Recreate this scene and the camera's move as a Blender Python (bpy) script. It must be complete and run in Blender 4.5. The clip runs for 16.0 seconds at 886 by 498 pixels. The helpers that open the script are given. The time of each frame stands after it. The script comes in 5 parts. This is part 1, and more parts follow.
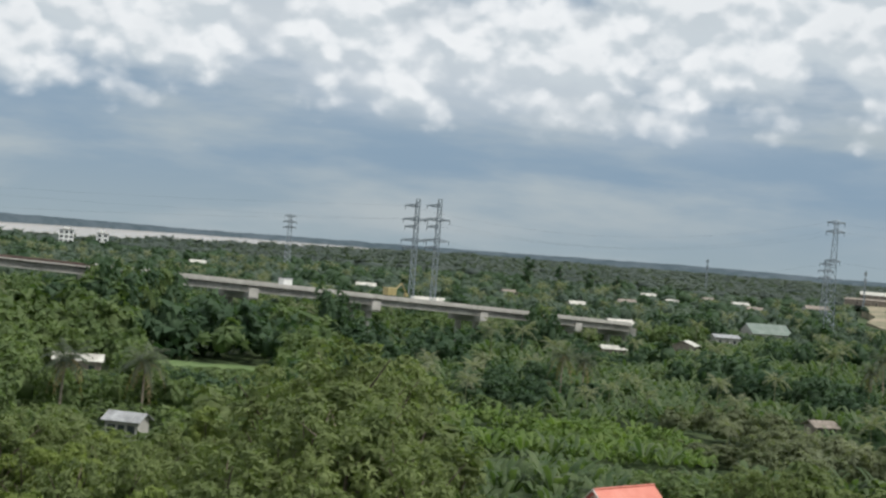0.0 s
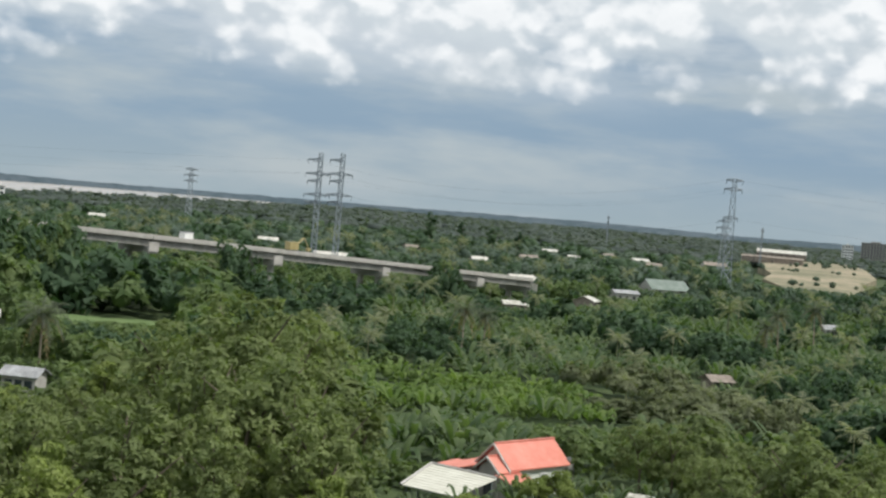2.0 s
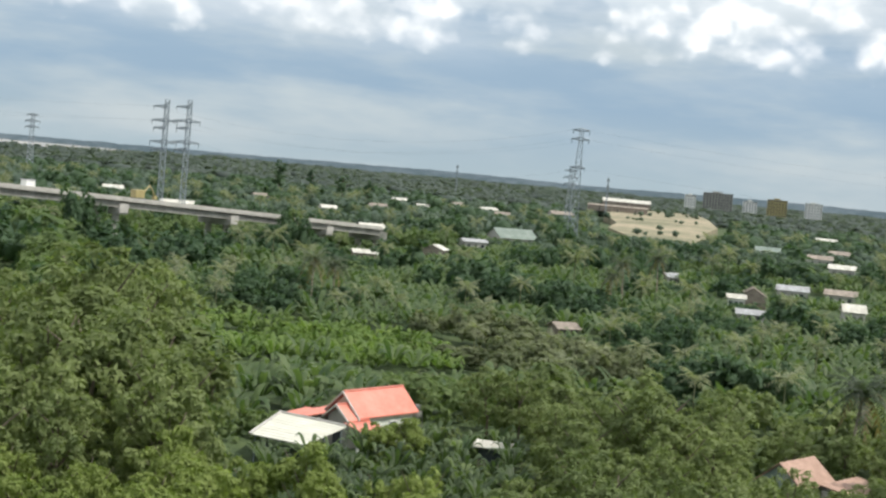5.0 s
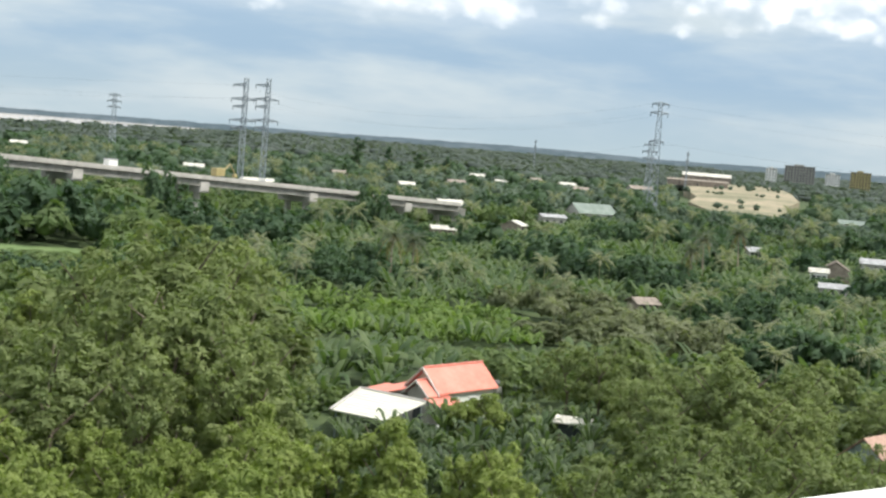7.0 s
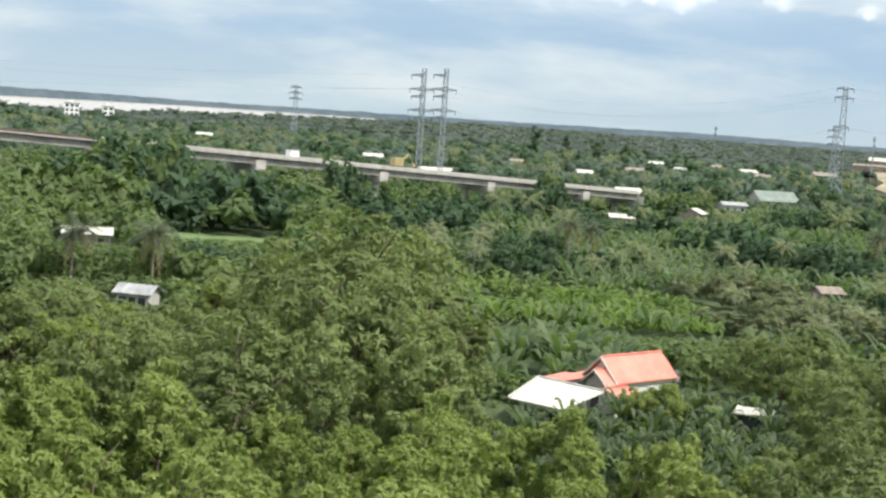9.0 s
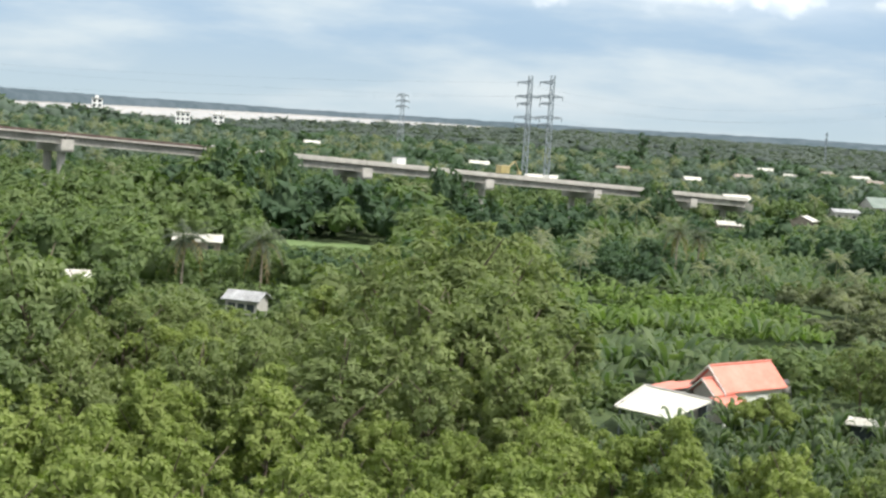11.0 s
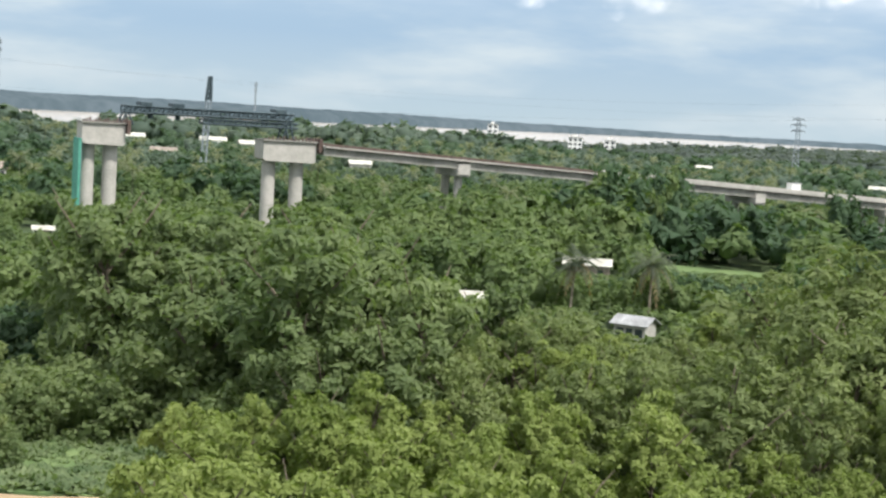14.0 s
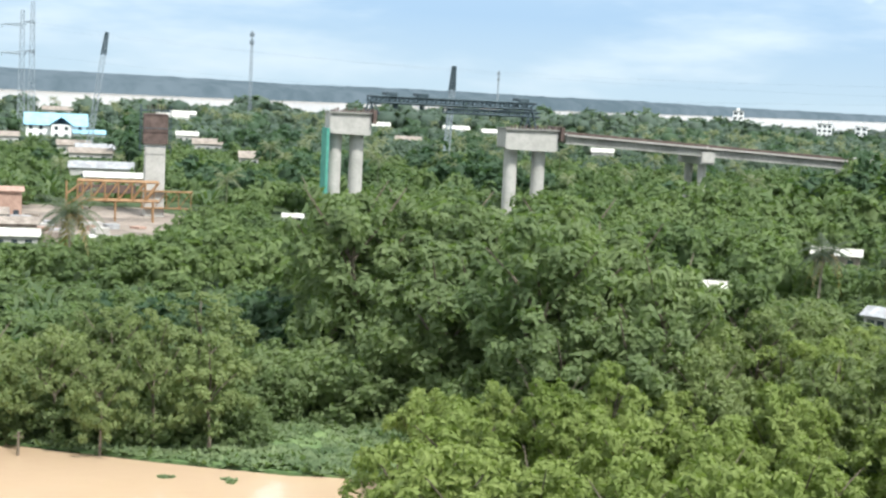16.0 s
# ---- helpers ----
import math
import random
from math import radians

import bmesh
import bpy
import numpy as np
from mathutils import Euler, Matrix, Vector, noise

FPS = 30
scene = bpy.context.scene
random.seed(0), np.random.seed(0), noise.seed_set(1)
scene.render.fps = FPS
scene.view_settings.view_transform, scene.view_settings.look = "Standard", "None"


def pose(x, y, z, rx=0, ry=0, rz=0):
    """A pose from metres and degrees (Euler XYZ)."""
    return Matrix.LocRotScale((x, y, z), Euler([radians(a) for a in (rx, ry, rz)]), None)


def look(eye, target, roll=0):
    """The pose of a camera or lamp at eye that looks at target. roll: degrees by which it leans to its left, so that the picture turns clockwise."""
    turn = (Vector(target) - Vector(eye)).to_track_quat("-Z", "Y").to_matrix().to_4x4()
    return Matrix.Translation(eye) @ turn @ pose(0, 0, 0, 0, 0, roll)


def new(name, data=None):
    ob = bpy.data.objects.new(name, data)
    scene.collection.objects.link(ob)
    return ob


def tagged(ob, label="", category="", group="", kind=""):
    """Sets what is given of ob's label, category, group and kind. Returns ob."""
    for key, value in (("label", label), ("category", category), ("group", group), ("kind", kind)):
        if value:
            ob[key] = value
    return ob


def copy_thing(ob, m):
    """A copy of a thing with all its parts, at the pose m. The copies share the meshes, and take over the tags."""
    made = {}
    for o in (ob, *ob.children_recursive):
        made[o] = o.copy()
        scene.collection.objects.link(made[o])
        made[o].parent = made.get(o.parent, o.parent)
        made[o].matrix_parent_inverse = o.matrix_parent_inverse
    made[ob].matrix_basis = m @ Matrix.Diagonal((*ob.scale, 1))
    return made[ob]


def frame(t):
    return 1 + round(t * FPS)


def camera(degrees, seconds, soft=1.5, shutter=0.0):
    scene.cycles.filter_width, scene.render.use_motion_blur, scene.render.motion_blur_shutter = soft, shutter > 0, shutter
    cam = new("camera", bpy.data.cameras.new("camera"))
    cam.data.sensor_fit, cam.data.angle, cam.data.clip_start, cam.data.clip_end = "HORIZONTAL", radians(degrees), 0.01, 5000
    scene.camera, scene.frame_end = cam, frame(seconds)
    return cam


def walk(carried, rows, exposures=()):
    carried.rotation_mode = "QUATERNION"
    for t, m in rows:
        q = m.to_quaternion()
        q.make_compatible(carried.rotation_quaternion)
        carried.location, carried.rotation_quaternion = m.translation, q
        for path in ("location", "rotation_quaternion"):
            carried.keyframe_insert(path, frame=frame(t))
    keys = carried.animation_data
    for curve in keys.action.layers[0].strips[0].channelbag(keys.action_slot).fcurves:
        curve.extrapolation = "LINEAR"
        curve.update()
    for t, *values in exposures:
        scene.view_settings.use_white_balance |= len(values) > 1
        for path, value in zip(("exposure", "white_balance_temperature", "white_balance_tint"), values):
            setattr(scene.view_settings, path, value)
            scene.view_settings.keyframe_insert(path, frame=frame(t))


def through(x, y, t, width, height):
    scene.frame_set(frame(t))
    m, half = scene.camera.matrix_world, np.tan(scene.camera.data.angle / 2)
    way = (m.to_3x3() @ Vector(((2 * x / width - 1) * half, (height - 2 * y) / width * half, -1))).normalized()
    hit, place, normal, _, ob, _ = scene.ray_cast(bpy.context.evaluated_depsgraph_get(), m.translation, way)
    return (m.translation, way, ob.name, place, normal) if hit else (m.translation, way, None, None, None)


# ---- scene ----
# camera: a hand-held phone, zoomed in, turning on one spot at a high balcony
cam = camera(33.05, 16.0, soft=2.5)
# seconds, eye height, turn to the left, look up, lean
ROWS = [
    (0.0, 28.0, 0.0, -0.17, -4.59),
    (0.5, 28.0, -0.88, -0.71, -4.83),
    (1.0, 28.0, -1.87, -1.08, -4.91),
    (1.5, 28.0, -2.92, -1.34, -4.77),
    (2.0, 28.0, -3.86, -1.58, -4.97),
    (2.5, 28.0, -4.9, -1.82, -4.92),
    (3.0, 28.0, -5.85, -2.06, -4.94),
    (3.5, 28.0, -6.86, -2.31, -4.97),
    (4.0, 28.0, -7.81, -2.52, -4.98),
    (4.2, 28.0, -8.19, -2.62, -5.25),
    (5.25, 28.0, -9.97, -3.17, -5.2),
    (6.3, 28.0, -9.28, -3.76, -5.13),
    (6.5, 28.0, -8.7, -3.9, -5.03),
    (7.0, 28.0, -6.86, -4.21, -4.69),
    (7.5, 28.0, -4.85, -4.64, -4.58),
    (8.0, 28.0, -2.98, -5.04, -4.34),
    (8.5, 28.0, -1.24, -5.11, -4.16),
    (8.7, 28.0, -0.73, -5.14, -4.11),
    (9.75, 28.0, 1.2, -5.15, -3.98),
    (10.8, 28.0, 3.4, -5.14, -3.86),
    (11.0, 28.0, 4.0, -5.15, -3.77),
    (11.5, 28.0, 5.8, -5.16, -3.65),
    (12.0, 28.0, 7.78, -5.16, -3.64),
    (12.5, 28.0, 10.28, -5.17, -3.46),
    (13.0, 28.0, 12.93, -5.14, -3.53),
    (13.5, 28.0, 16.04, -5.13, -3.44),
    (14.0, 28.0, 18.95, -5.13, -3.43),
    (14.5, 28.0, 21.84, -5.2, -3.39),
    (15.0, 28.0, 23.97, -5.51, -3.28),
    (15.5, 28.0, 25.94, -6.23, -3.09),
    (16.0, 28.0, 28.2, -6.08, -2.84),
]
walk(cam, [(t, pose(0, 0, z, 0, 0, yaw) @ pose(0, 0, 0, pitch) @ pose(0, 0, 0, 0, roll) @ pose(0, 0, 0, 90)) for t, z, yaw, pitch, roll in ROWS],
     exposures=[(0.0, -0.21, 6300, 10), (2.0, -0.09, 6350, 10), (4.0, 0.10, 6400, 10), (7.0, 0.46, 6400, 10), (11.0, 0.6, 6450, 11), (13.5, 0.56, 6400, 11), (14.2, 0.52, 6350, 11), (15.0, 0.68, 6200, 10), (16.0, 0.78, 6050, 9)])

# ---- sky, sun ----
SUN_ELEV, SUN_AZ = radians(54), radians(112)     # azimuth clockwise from +y
world = bpy.data.worlds.new("sky")
scene.world = world
world.use_nodes = True


def graph(tree):
    """node(kind, inputs): adds a node; an input is a value or another node's output."""
    def node(kind, inputs=None):
        n = tree.nodes.new(kind)
        if kind == "ShaderNodeMix":
            n.data_type = "RGBA"
        if kind == "ShaderNodeTexVoronoi":
            n.feature = "SMOOTH_F1"
        for key, value in (inputs or {}).items():
            if isinstance(value, bpy.types.NodeSocket):
                tree.links.new(value, n.inputs[key])
            else:
                n.inputs[key].default_value = value
        return n
    return node


def maths(node, op, a, b=0.0, clamp=False):
    n = node("ShaderNodeMath", {0: a, 1: b})
    n.operation, n.use_clamp = op, clamp
    return n.outputs[0]


def smooth_range(node, value, lo, hi):
    n = node("ShaderNodeMapRange", {0: value, 1: lo, 2: hi})
    n.interpolation_type = "SMOOTHSTEP"
    return n.outputs[0]


def mixed(node, fac, a, b, mode="MIX"):
    n = node("ShaderNodeMix", {0: fac, 6: a, 7: b})
    n.blend_type = mode
    return n.outputs[2]


def ramp(node, fac, stops):
    n = node("ShaderNodeValToRGB", {0: fac})
    while len(n.color_ramp.elements) < len(stops):
        n.color_ramp.elements.new(0.5)
    for el, (at, col) in zip(n.color_ramp.elements, stops):
        el.position, el.color = at, (*col, 1) if len(col) == 3 else col
    return n.outputs[0]


def make_sky():
    tree = world.node_tree
    tree.nodes.clear()
    node = graph(tree)
    sky = node("ShaderNodeTexSky")
    sky.sky_type, sky.sun_disc, sky.sun_elevation, sky.sun_rotation = "NISHITA", False, SUN_ELEV, SUN_AZ
    co = node("ShaderNodeTexCoord").outputs["Generated"]
    xyz = node("ShaderNodeSeparateXYZ", {0: co})
    up = xyz.outputs[2]
    # cloud layers, flattened towards the horizon: broad masses, billows on their edges
    def layer(lift):
        at = node("ShaderNodeMapping", {"Vector": co, "Scale": (1, 1, 1.35), "Location": (1.7, 0.4, lift)}).outputs[0]
        mass = node("ShaderNodeTexNoise", {"Vector": at, "Scale": 7.5, "Detail": 3.0, "Roughness": 0.5}).outputs[0]
        warp = node("ShaderNodeTexNoise", {"Vector": at, "Scale": 34.0, "Detail": 4.0}).outputs["Color"]
        bent = node("ShaderNodeMixRGB", {0: 0.022, 1: at, 2: warp}).outputs[0]
        cells = node("ShaderNodeTexVoronoi", {"Vector": bent, "Scale": 20.0, "Detail": 2.5, "Roughness": 0.55, "Smoothness": 0.45})
        billow = maths(node, "SUBTRACT", 0.75, cells.outputs["Distance"])
        return maths(node, "ADD", mass, maths(node, "MULTIPLY", billow, 0.42))
    body, above = layer(0.0), layer(0.012)
    cover = ramp(node, node("ShaderNodeMapRange", {0: up, 1: 0.0, 2: 0.2}).outputs[0],
                 [(0.0, (0.0,) * 3), (0.22, (0.10,) * 3), (0.34, (0.30,) * 3), (0.44, (0.52,) * 3), (0.62, (0.72,) * 3), (1.0, (0.80,) * 3)])
    total = maths(node, "ADD", body, maths(node, "SUBTRACT", cover, 0.40))
    mask = smooth_range(node, total, 0.48, 0.80)
    relief = maths(node, "SUBTRACT", body, above)
    lit = smooth_range(node, relief, -0.11, 0.10)
    thick = smooth_range(node, total, 0.66, 1.0)
    cloud = mixed(node, lit, (0.69, 0.75, 0.78, 1), (1.04, 1.05, 1.04, 1))
    cloud = mixed(node, maths(node, "MULTIPLY", thick, 0.25), cloud, (0.62, 0.67, 0.70, 1))
    # clear sky behind: the blue of the air under a thin high veil, paler at the horizon
    blue = mixed(node, 1.0, sky.outputs[0], (0.055, 0.055, 0.055, 1), "MULTIPLY")
    veil = ramp(node, node("ShaderNodeMapRange", {0: up, 1: 0.0, 2: 0.2}).outputs[0],
                [(0.0, (0.43, 0.54, 0.60)), (0.25, (0.31, 0.44, 0.58)), (1.0, (0.36, 0.47, 0.59))])
    stretched = node("ShaderNodeMapping", {"Vector": co, "Scale": (1, 1, 4.5)}).outputs[0]
    streaks = node("ShaderNodeTexNoise", {"Vector": stretched, "Scale": 5.0, "Detail": 5.0, "Roughness": 0.55}).outputs[0]
    veil = mixed(node, smooth_range(node, streaks, 0.40, 0.72), veil, (0.58, 0.65, 0.68, 1))
    base = mixed(node, 0.8, blue, veil)
    # a pale high deck of cloud above the lower band
    deck = node("ShaderNodeTexNoise", {"Vector": stretched, "Scale": 3.2, "Detail": 6.0, "Roughness": 0.6}).outputs[0]
    deck = maths(node, "MULTIPLY", smooth_range(node, deck, 0.36, 0.62), smooth_range(node, up, 0.055, 0.12))
    base = mixed(node, maths(node, "MULTIPLY", deck, 0.85), base, (0.70, 0.75, 0.78, 1))
    out = mixed(node, mask, base, cloud)
    bg = node("ShaderNodeBackground", {0: out, 1: 1.0})
    node("ShaderNodeOutputWorld", {0: bg.outputs[0]})


make_sky()
sun = new("sun", bpy.data.lights.new("sun", "SUN"))
sun.data.energy, sun.data.angle, sun.data.color = 3.7, radians(0.6), (1.0, 0.95, 0.86)
sun_way = Vector((math.sin(SUN_AZ) * math.cos(SUN_ELEV), math.cos(SUN_AZ) * math.cos(SUN_ELEV), math.sin(SUN_ELEV)))
sun.matrix_world = look(sun_way * 100, (0, 0, 0))


# ---- materials ----
def material(name, rough=0.8, metal=0.0, spec=0.4):
    m = bpy.data.materials.new(name)
    m.use_nodes = True
    m.node_tree.nodes.clear()
    node = graph(m.node_tree)
    bsdf = node("ShaderNodeBsdfPrincipled", {"Roughness": rough, "Metallic": metal, "Specular IOR Level": spec})
    node("ShaderNodeOutputMaterial", {0: bsdf.outputs[0]})
    return m, node, bsdf


def surface(name, colour, second, scale=1.0, rough=0.8, metal=0.0, bump=0.0, fine=8.0, spec=0.4, streak=0.0):
    """A painted, mineral or metal surface: two colours mixed at two scales, with relief."""
    m, node, bsdf = material(name, rough, metal, spec)
    co = node("ShaderNodeTexCoord").outputs["Object"]
    if streak:
        co = node("ShaderNodeMapping", {"Vector": co, "Scale": (1, 1, streak)}).outputs[0]
    a = node("ShaderNodeTexNoise", {"Vector": co, "Scale": scale, "Detail": 4.0, "Roughness": 0.6}).outputs[0]
    b = node("ShaderNodeTexNoise", {"Vector": co, "Scale": scale * fine, "Detail": 3.0, "Roughness": 0.6}).outputs[0]
    f = maths(node, "ADD", maths(node, "MULTIPLY", a, 0.7), maths(node, "MULTIPLY", b, 0.3))
    f = node("ShaderNodeMapRange", {0: f, 1: 0.38, 2: 0.64}).outputs[0]
    m.node_tree.links.new(mixed(node, f, (*colour, 1), (*second, 1)), bsdf.inputs["Base Color"])
    if bump:
        bp = node("ShaderNodeBump", {"Height": f, "Strength": 0.5, "Distance": bump})
        m.node_tree.links.new(bp.outputs[0], bsdf.inputs["Normal"])
    return m


def foliage(name, dark, light, spread=0.09, through=0.42, gloss=0.65):
    """Leaves: colour drifts from tree to tree and from leaf to leaf; light passes through them."""
    m = bpy.data.materials.new(name)
    m.use_nodes = True
    m.node_tree.nodes.clear()
    node = graph(m.node_tree)
    geo = node("ShaderNodeNewGeometry")
    drift = node("ShaderNodeTexNoise", {"Vector": geo.outputs["Position"], "Scale": spread, "Detail": 2.0}).outputs[0]
    leaf = geo.outputs["Random Per Island"]
    tree = node("ShaderNodeObjectInfo").outputs["Random"]
    f = maths(node, "ADD", maths(node, "MULTIPLY", drift, 1.5), maths(node, "MULTIPLY", leaf, 0.34))
    f = maths(node, "ADD", f, maths(node, "MULTIPLY", tree, 0.3))
    f = node("ShaderNodeMapRange", {0: f, 1: 0.65, 2: 1.65}).outputs[0]
    col = mixed(node, f, (*dark, 1), (*light, 1))
    a = node("ShaderNodeBsdfPrincipled", {"Base Color": col, "Roughness": gloss, "Specular IOR Level": 0.25})
    b = node("ShaderNodeBsdfTranslucent", {0: mixed(node, 1.0, col, (1.1, 1.25, 0.6, 1), "MULTIPLY")})
    mix = node("ShaderNodeMixShader", {0: through, 1: a.outputs[0], 2: b.outputs[0]})
    node("ShaderNodeOutputMaterial", {0: mix.outputs[0]})
    return m


LEAF = foliage("leaf_green", (0.070, 0.116, 0.044), (0.180, 0.236, 0.092))
LEAF_TALL = foliage("leaf_mid_green", (0.092, 0.138, 0.058), (0.222, 0.275, 0.122), through=0.48)
LEAF_LIME = foliage("leaf_lime", (0.140, 0.190, 0.046), (0.290, 0.340, 0.112))
LEAF_OLIVE = foliage("leaf_olive", (0.120, 0.160, 0.062), (0.240, 0.285, 0.115))
LEAF_DARK = foliage("leaf_dark", (0.040, 0.080, 0.042), (0.105, 0.162, 0.085))
LEAF_PALM = foliage("leaf_palm", (0.105, 0.130, 0.078), (0.270, 0.285, 0.180))
LEAF_COCO = foliage("leaf_coconut", (0.036, 0.052, 0.034), (0.165, 0.190, 0.125), gloss=0.4)
LEAF_BANANA = foliage("leaf_banana", (0.056, 0.098, 0.040), (0.200, 0.250, 0.115), spread=0.3, gloss=0.5)
# darker copy of the banana leaf, with shade put into its colour
LEAF_BANANA_SHADED = foliage("leaf_banana_shaded", (0.034, 0.060, 0.028), (0.110, 0.150, 0.070), spread=0.5, gloss=0.5)
LEAF_BROWN = foliage("leaf_brownish", (0.105, 0.132, 0.068), (0.230, 0.248, 0.145), spread=0.2)
LEAF_ORCHARD = foliage("leaf_orchard", (0.075, 0.135, 0.036), (0.195, 0.265, 0.080), spread=0.25)
# two greyer, paler greens: the haze of distance is put into the leaf colour
LEAF_FAR_HAZED = foliage("leaf_far_hazed", (0.064, 0.102, 0.076), (0.142, 0.186, 0.138), spread=0.02)
LEAF_DISTANT_HAZED = foliage("leaf_distant_hazed", (0.078, 0.104, 0.092), (0.128, 0.152, 0.134), spread=0.008)
LEAF_DRY = foliage("leaf_dry", (0.16, 0.13, 0.07), (0.30, 0.24, 0.13))
HYACINTH = foliage("leaf_hyacinth", (0.090, 0.140, 0.062), (0.300, 0.360, 0.190), spread=0.25)
BARK = surface("bark", (0.09, 0.07, 0.05), (0.19, 0.16, 0.12), 2.0, 0.9, bump=0.03)
PALE_BARK = surface("palm_bark", (0.20, 0.17, 0.13), (0.33, 0.29, 0.23), 2.0, 0.9, bump=0.03)
SOIL = surface("undergrowth", (0.030, 0.055, 0.018), (0.075, 0.105, 0.038), 0.15, 0.95, bump=0.1)
GRASS = surface("field_grass", (0.085, 0.145, 0.05), (0.17, 0.235, 0.09), 0.2, 0.9, bump=0.05)
SAND = surface("fill_sand", (0.13, 0.135, 0.075), (0.34, 0.285, 0.20), 0.02, 0.95, bump=0.1)
DIRT = surface("yard_dirt", (0.15, 0.125, 0.10), (0.32, 0.265, 0.22), 0.1, 0.95, bump=0.05)
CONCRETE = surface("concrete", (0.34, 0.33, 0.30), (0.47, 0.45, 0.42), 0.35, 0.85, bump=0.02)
CONCRETE_DARK = surface("concrete_dark", (0.20, 0.20, 0.18), (0.36, 0.35, 0.32), 0.3, 0.9, bump=0.02)
WHITE_PAINT = surface("white_paint", (0.74, 0.74, 0.71), (0.82, 0.82, 0.80), 1.2, 0.6, bump=0.004)
WALL = surface("wall_paint", (0.52, 0.55, 0.48), (0.66, 0.68, 0.62), 0.8, 0.8)
# greyer than WALL; on the house's front gable this grey puts in its shade
GABLE = surface("gable_plaster", (0.36, 0.35, 0.33), (0.48, 0.47, 0.44), 0.8, 0.85)
TILE = surface("orange_roof", (0.58, 0.185, 0.135), (0.66, 0.26, 0.20), 0.7, 0.6, bump=0.01)
TILE_OLD = surface("faded_roof", (0.28, 0.18, 0.135), (0.42, 0.28, 0.22), 0.8, 0.8, bump=0.01)
SHEET = surface("pale_sheet_metal", (0.36, 0.34, 0.29), (0.70, 0.69, 0.62), 0.45, 0.5, metal=0.1)
SHEET_CREAM = surface("cream_sheet_metal", (0.54, 0.53, 0.45), (0.68, 0.67, 0.59), 0.5, 0.6)
SHEET_GREY = surface("grey_sheet_metal", (0.22, 0.22, 0.22), (0.46, 0.47, 0.48), 0.6, 0.55, metal=0.2)
SHEET_BLUE = surface("blue_roof_sheet", (0.20, 0.40, 0.52), (0.30, 0.49, 0.60), 0.4, 0.5)
RUST = surface("rusty_roof", (0.17, 0.14, 0.115), (0.34, 0.295, 0.25), 0.6, 0.8)
ORANGE = surface("orange_steel", (0.21, 0.115, 0.052), (0.34, 0.205, 0.10), 0.8, 0.6)
YELLOW = surface("yellow_paint", (0.28, 0.235, 0.10), (0.40, 0.335, 0.16), 0.8, 0.5)
STEEL = surface("galvanised_steel", (0.22, 0.26, 0.29), (0.33, 0.37, 0.40), 0.8, 0.55, metal=0.3)
DARK_STEEL = surface("dark_steel", (0.030, 0.050, 0.062), (0.07, 0.10, 0.115), 0.8, 0.6, metal=0.2)
FORMWORK = surface("brown_formwork", (0.06, 0.04, 0.035), (0.14, 0.10, 0.085), 0.8, 0.8)
NETTING = surface("green_netting", (0.06, 0.25, 0.19), (0.12, 0.36, 0.28), 0.8, 0.9)
GLASS_DARK = surface("dark_window", (0.03, 0.04, 0.05), (0.06, 0.07, 0.08), 1.0, 0.15)


def water(name, colour, second, rough, ripple):
    m, node, bsdf = material(name, rough, 0.0, 0.5)
    co = node("ShaderNodeNewGeometry").outputs["Position"]
    a = node("ShaderNodeTexNoise", {"Vector": co, "Scale": 0.06, "Detail": 3.0}).outputs[0]
    m.node_tree.links.new(mixed(node, a, (*colour, 1), (*second, 1)), bsdf.inputs["Base Color"])
    w = node("ShaderNodeTexNoise", {"Vector": co, "Scale": 0.9, "Detail": 3.0}).outputs[0]
    bp = node("ShaderNodeBump", {"Height": w, "Strength": ripple, "Distance": 0.06})
    m.node_tree.links.new(bp.outputs[0], bsdf.inputs["Normal"])
    return m


def far_shore_glow():
    """The wooded distance: its haze is painted as a soft glow with dim tree shapes in it."""
    m = bpy.data.materials.new("far_shore_glow")
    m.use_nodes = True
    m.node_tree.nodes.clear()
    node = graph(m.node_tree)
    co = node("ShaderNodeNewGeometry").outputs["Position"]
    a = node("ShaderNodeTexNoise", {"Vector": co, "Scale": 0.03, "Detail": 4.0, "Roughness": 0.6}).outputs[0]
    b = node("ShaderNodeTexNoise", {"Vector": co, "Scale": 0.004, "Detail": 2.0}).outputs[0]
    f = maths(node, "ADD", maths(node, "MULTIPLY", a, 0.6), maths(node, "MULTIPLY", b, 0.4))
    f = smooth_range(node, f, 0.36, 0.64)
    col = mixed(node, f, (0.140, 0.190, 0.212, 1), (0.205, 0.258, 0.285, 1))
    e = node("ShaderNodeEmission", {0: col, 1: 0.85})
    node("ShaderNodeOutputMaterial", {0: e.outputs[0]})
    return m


FAR_SHORE_GLOW = far_shore_glow()
MUD_WATER = water("muddy_water", (0.42, 0.295, 0.185), (0.52, 0.385, 0.265), 0.12, 0.25)
WIDE_WATER = water("wide_river_water", (0.34, 0.29, 0.22), (0.42, 0.36, 0.29), 0.2, 0.1)


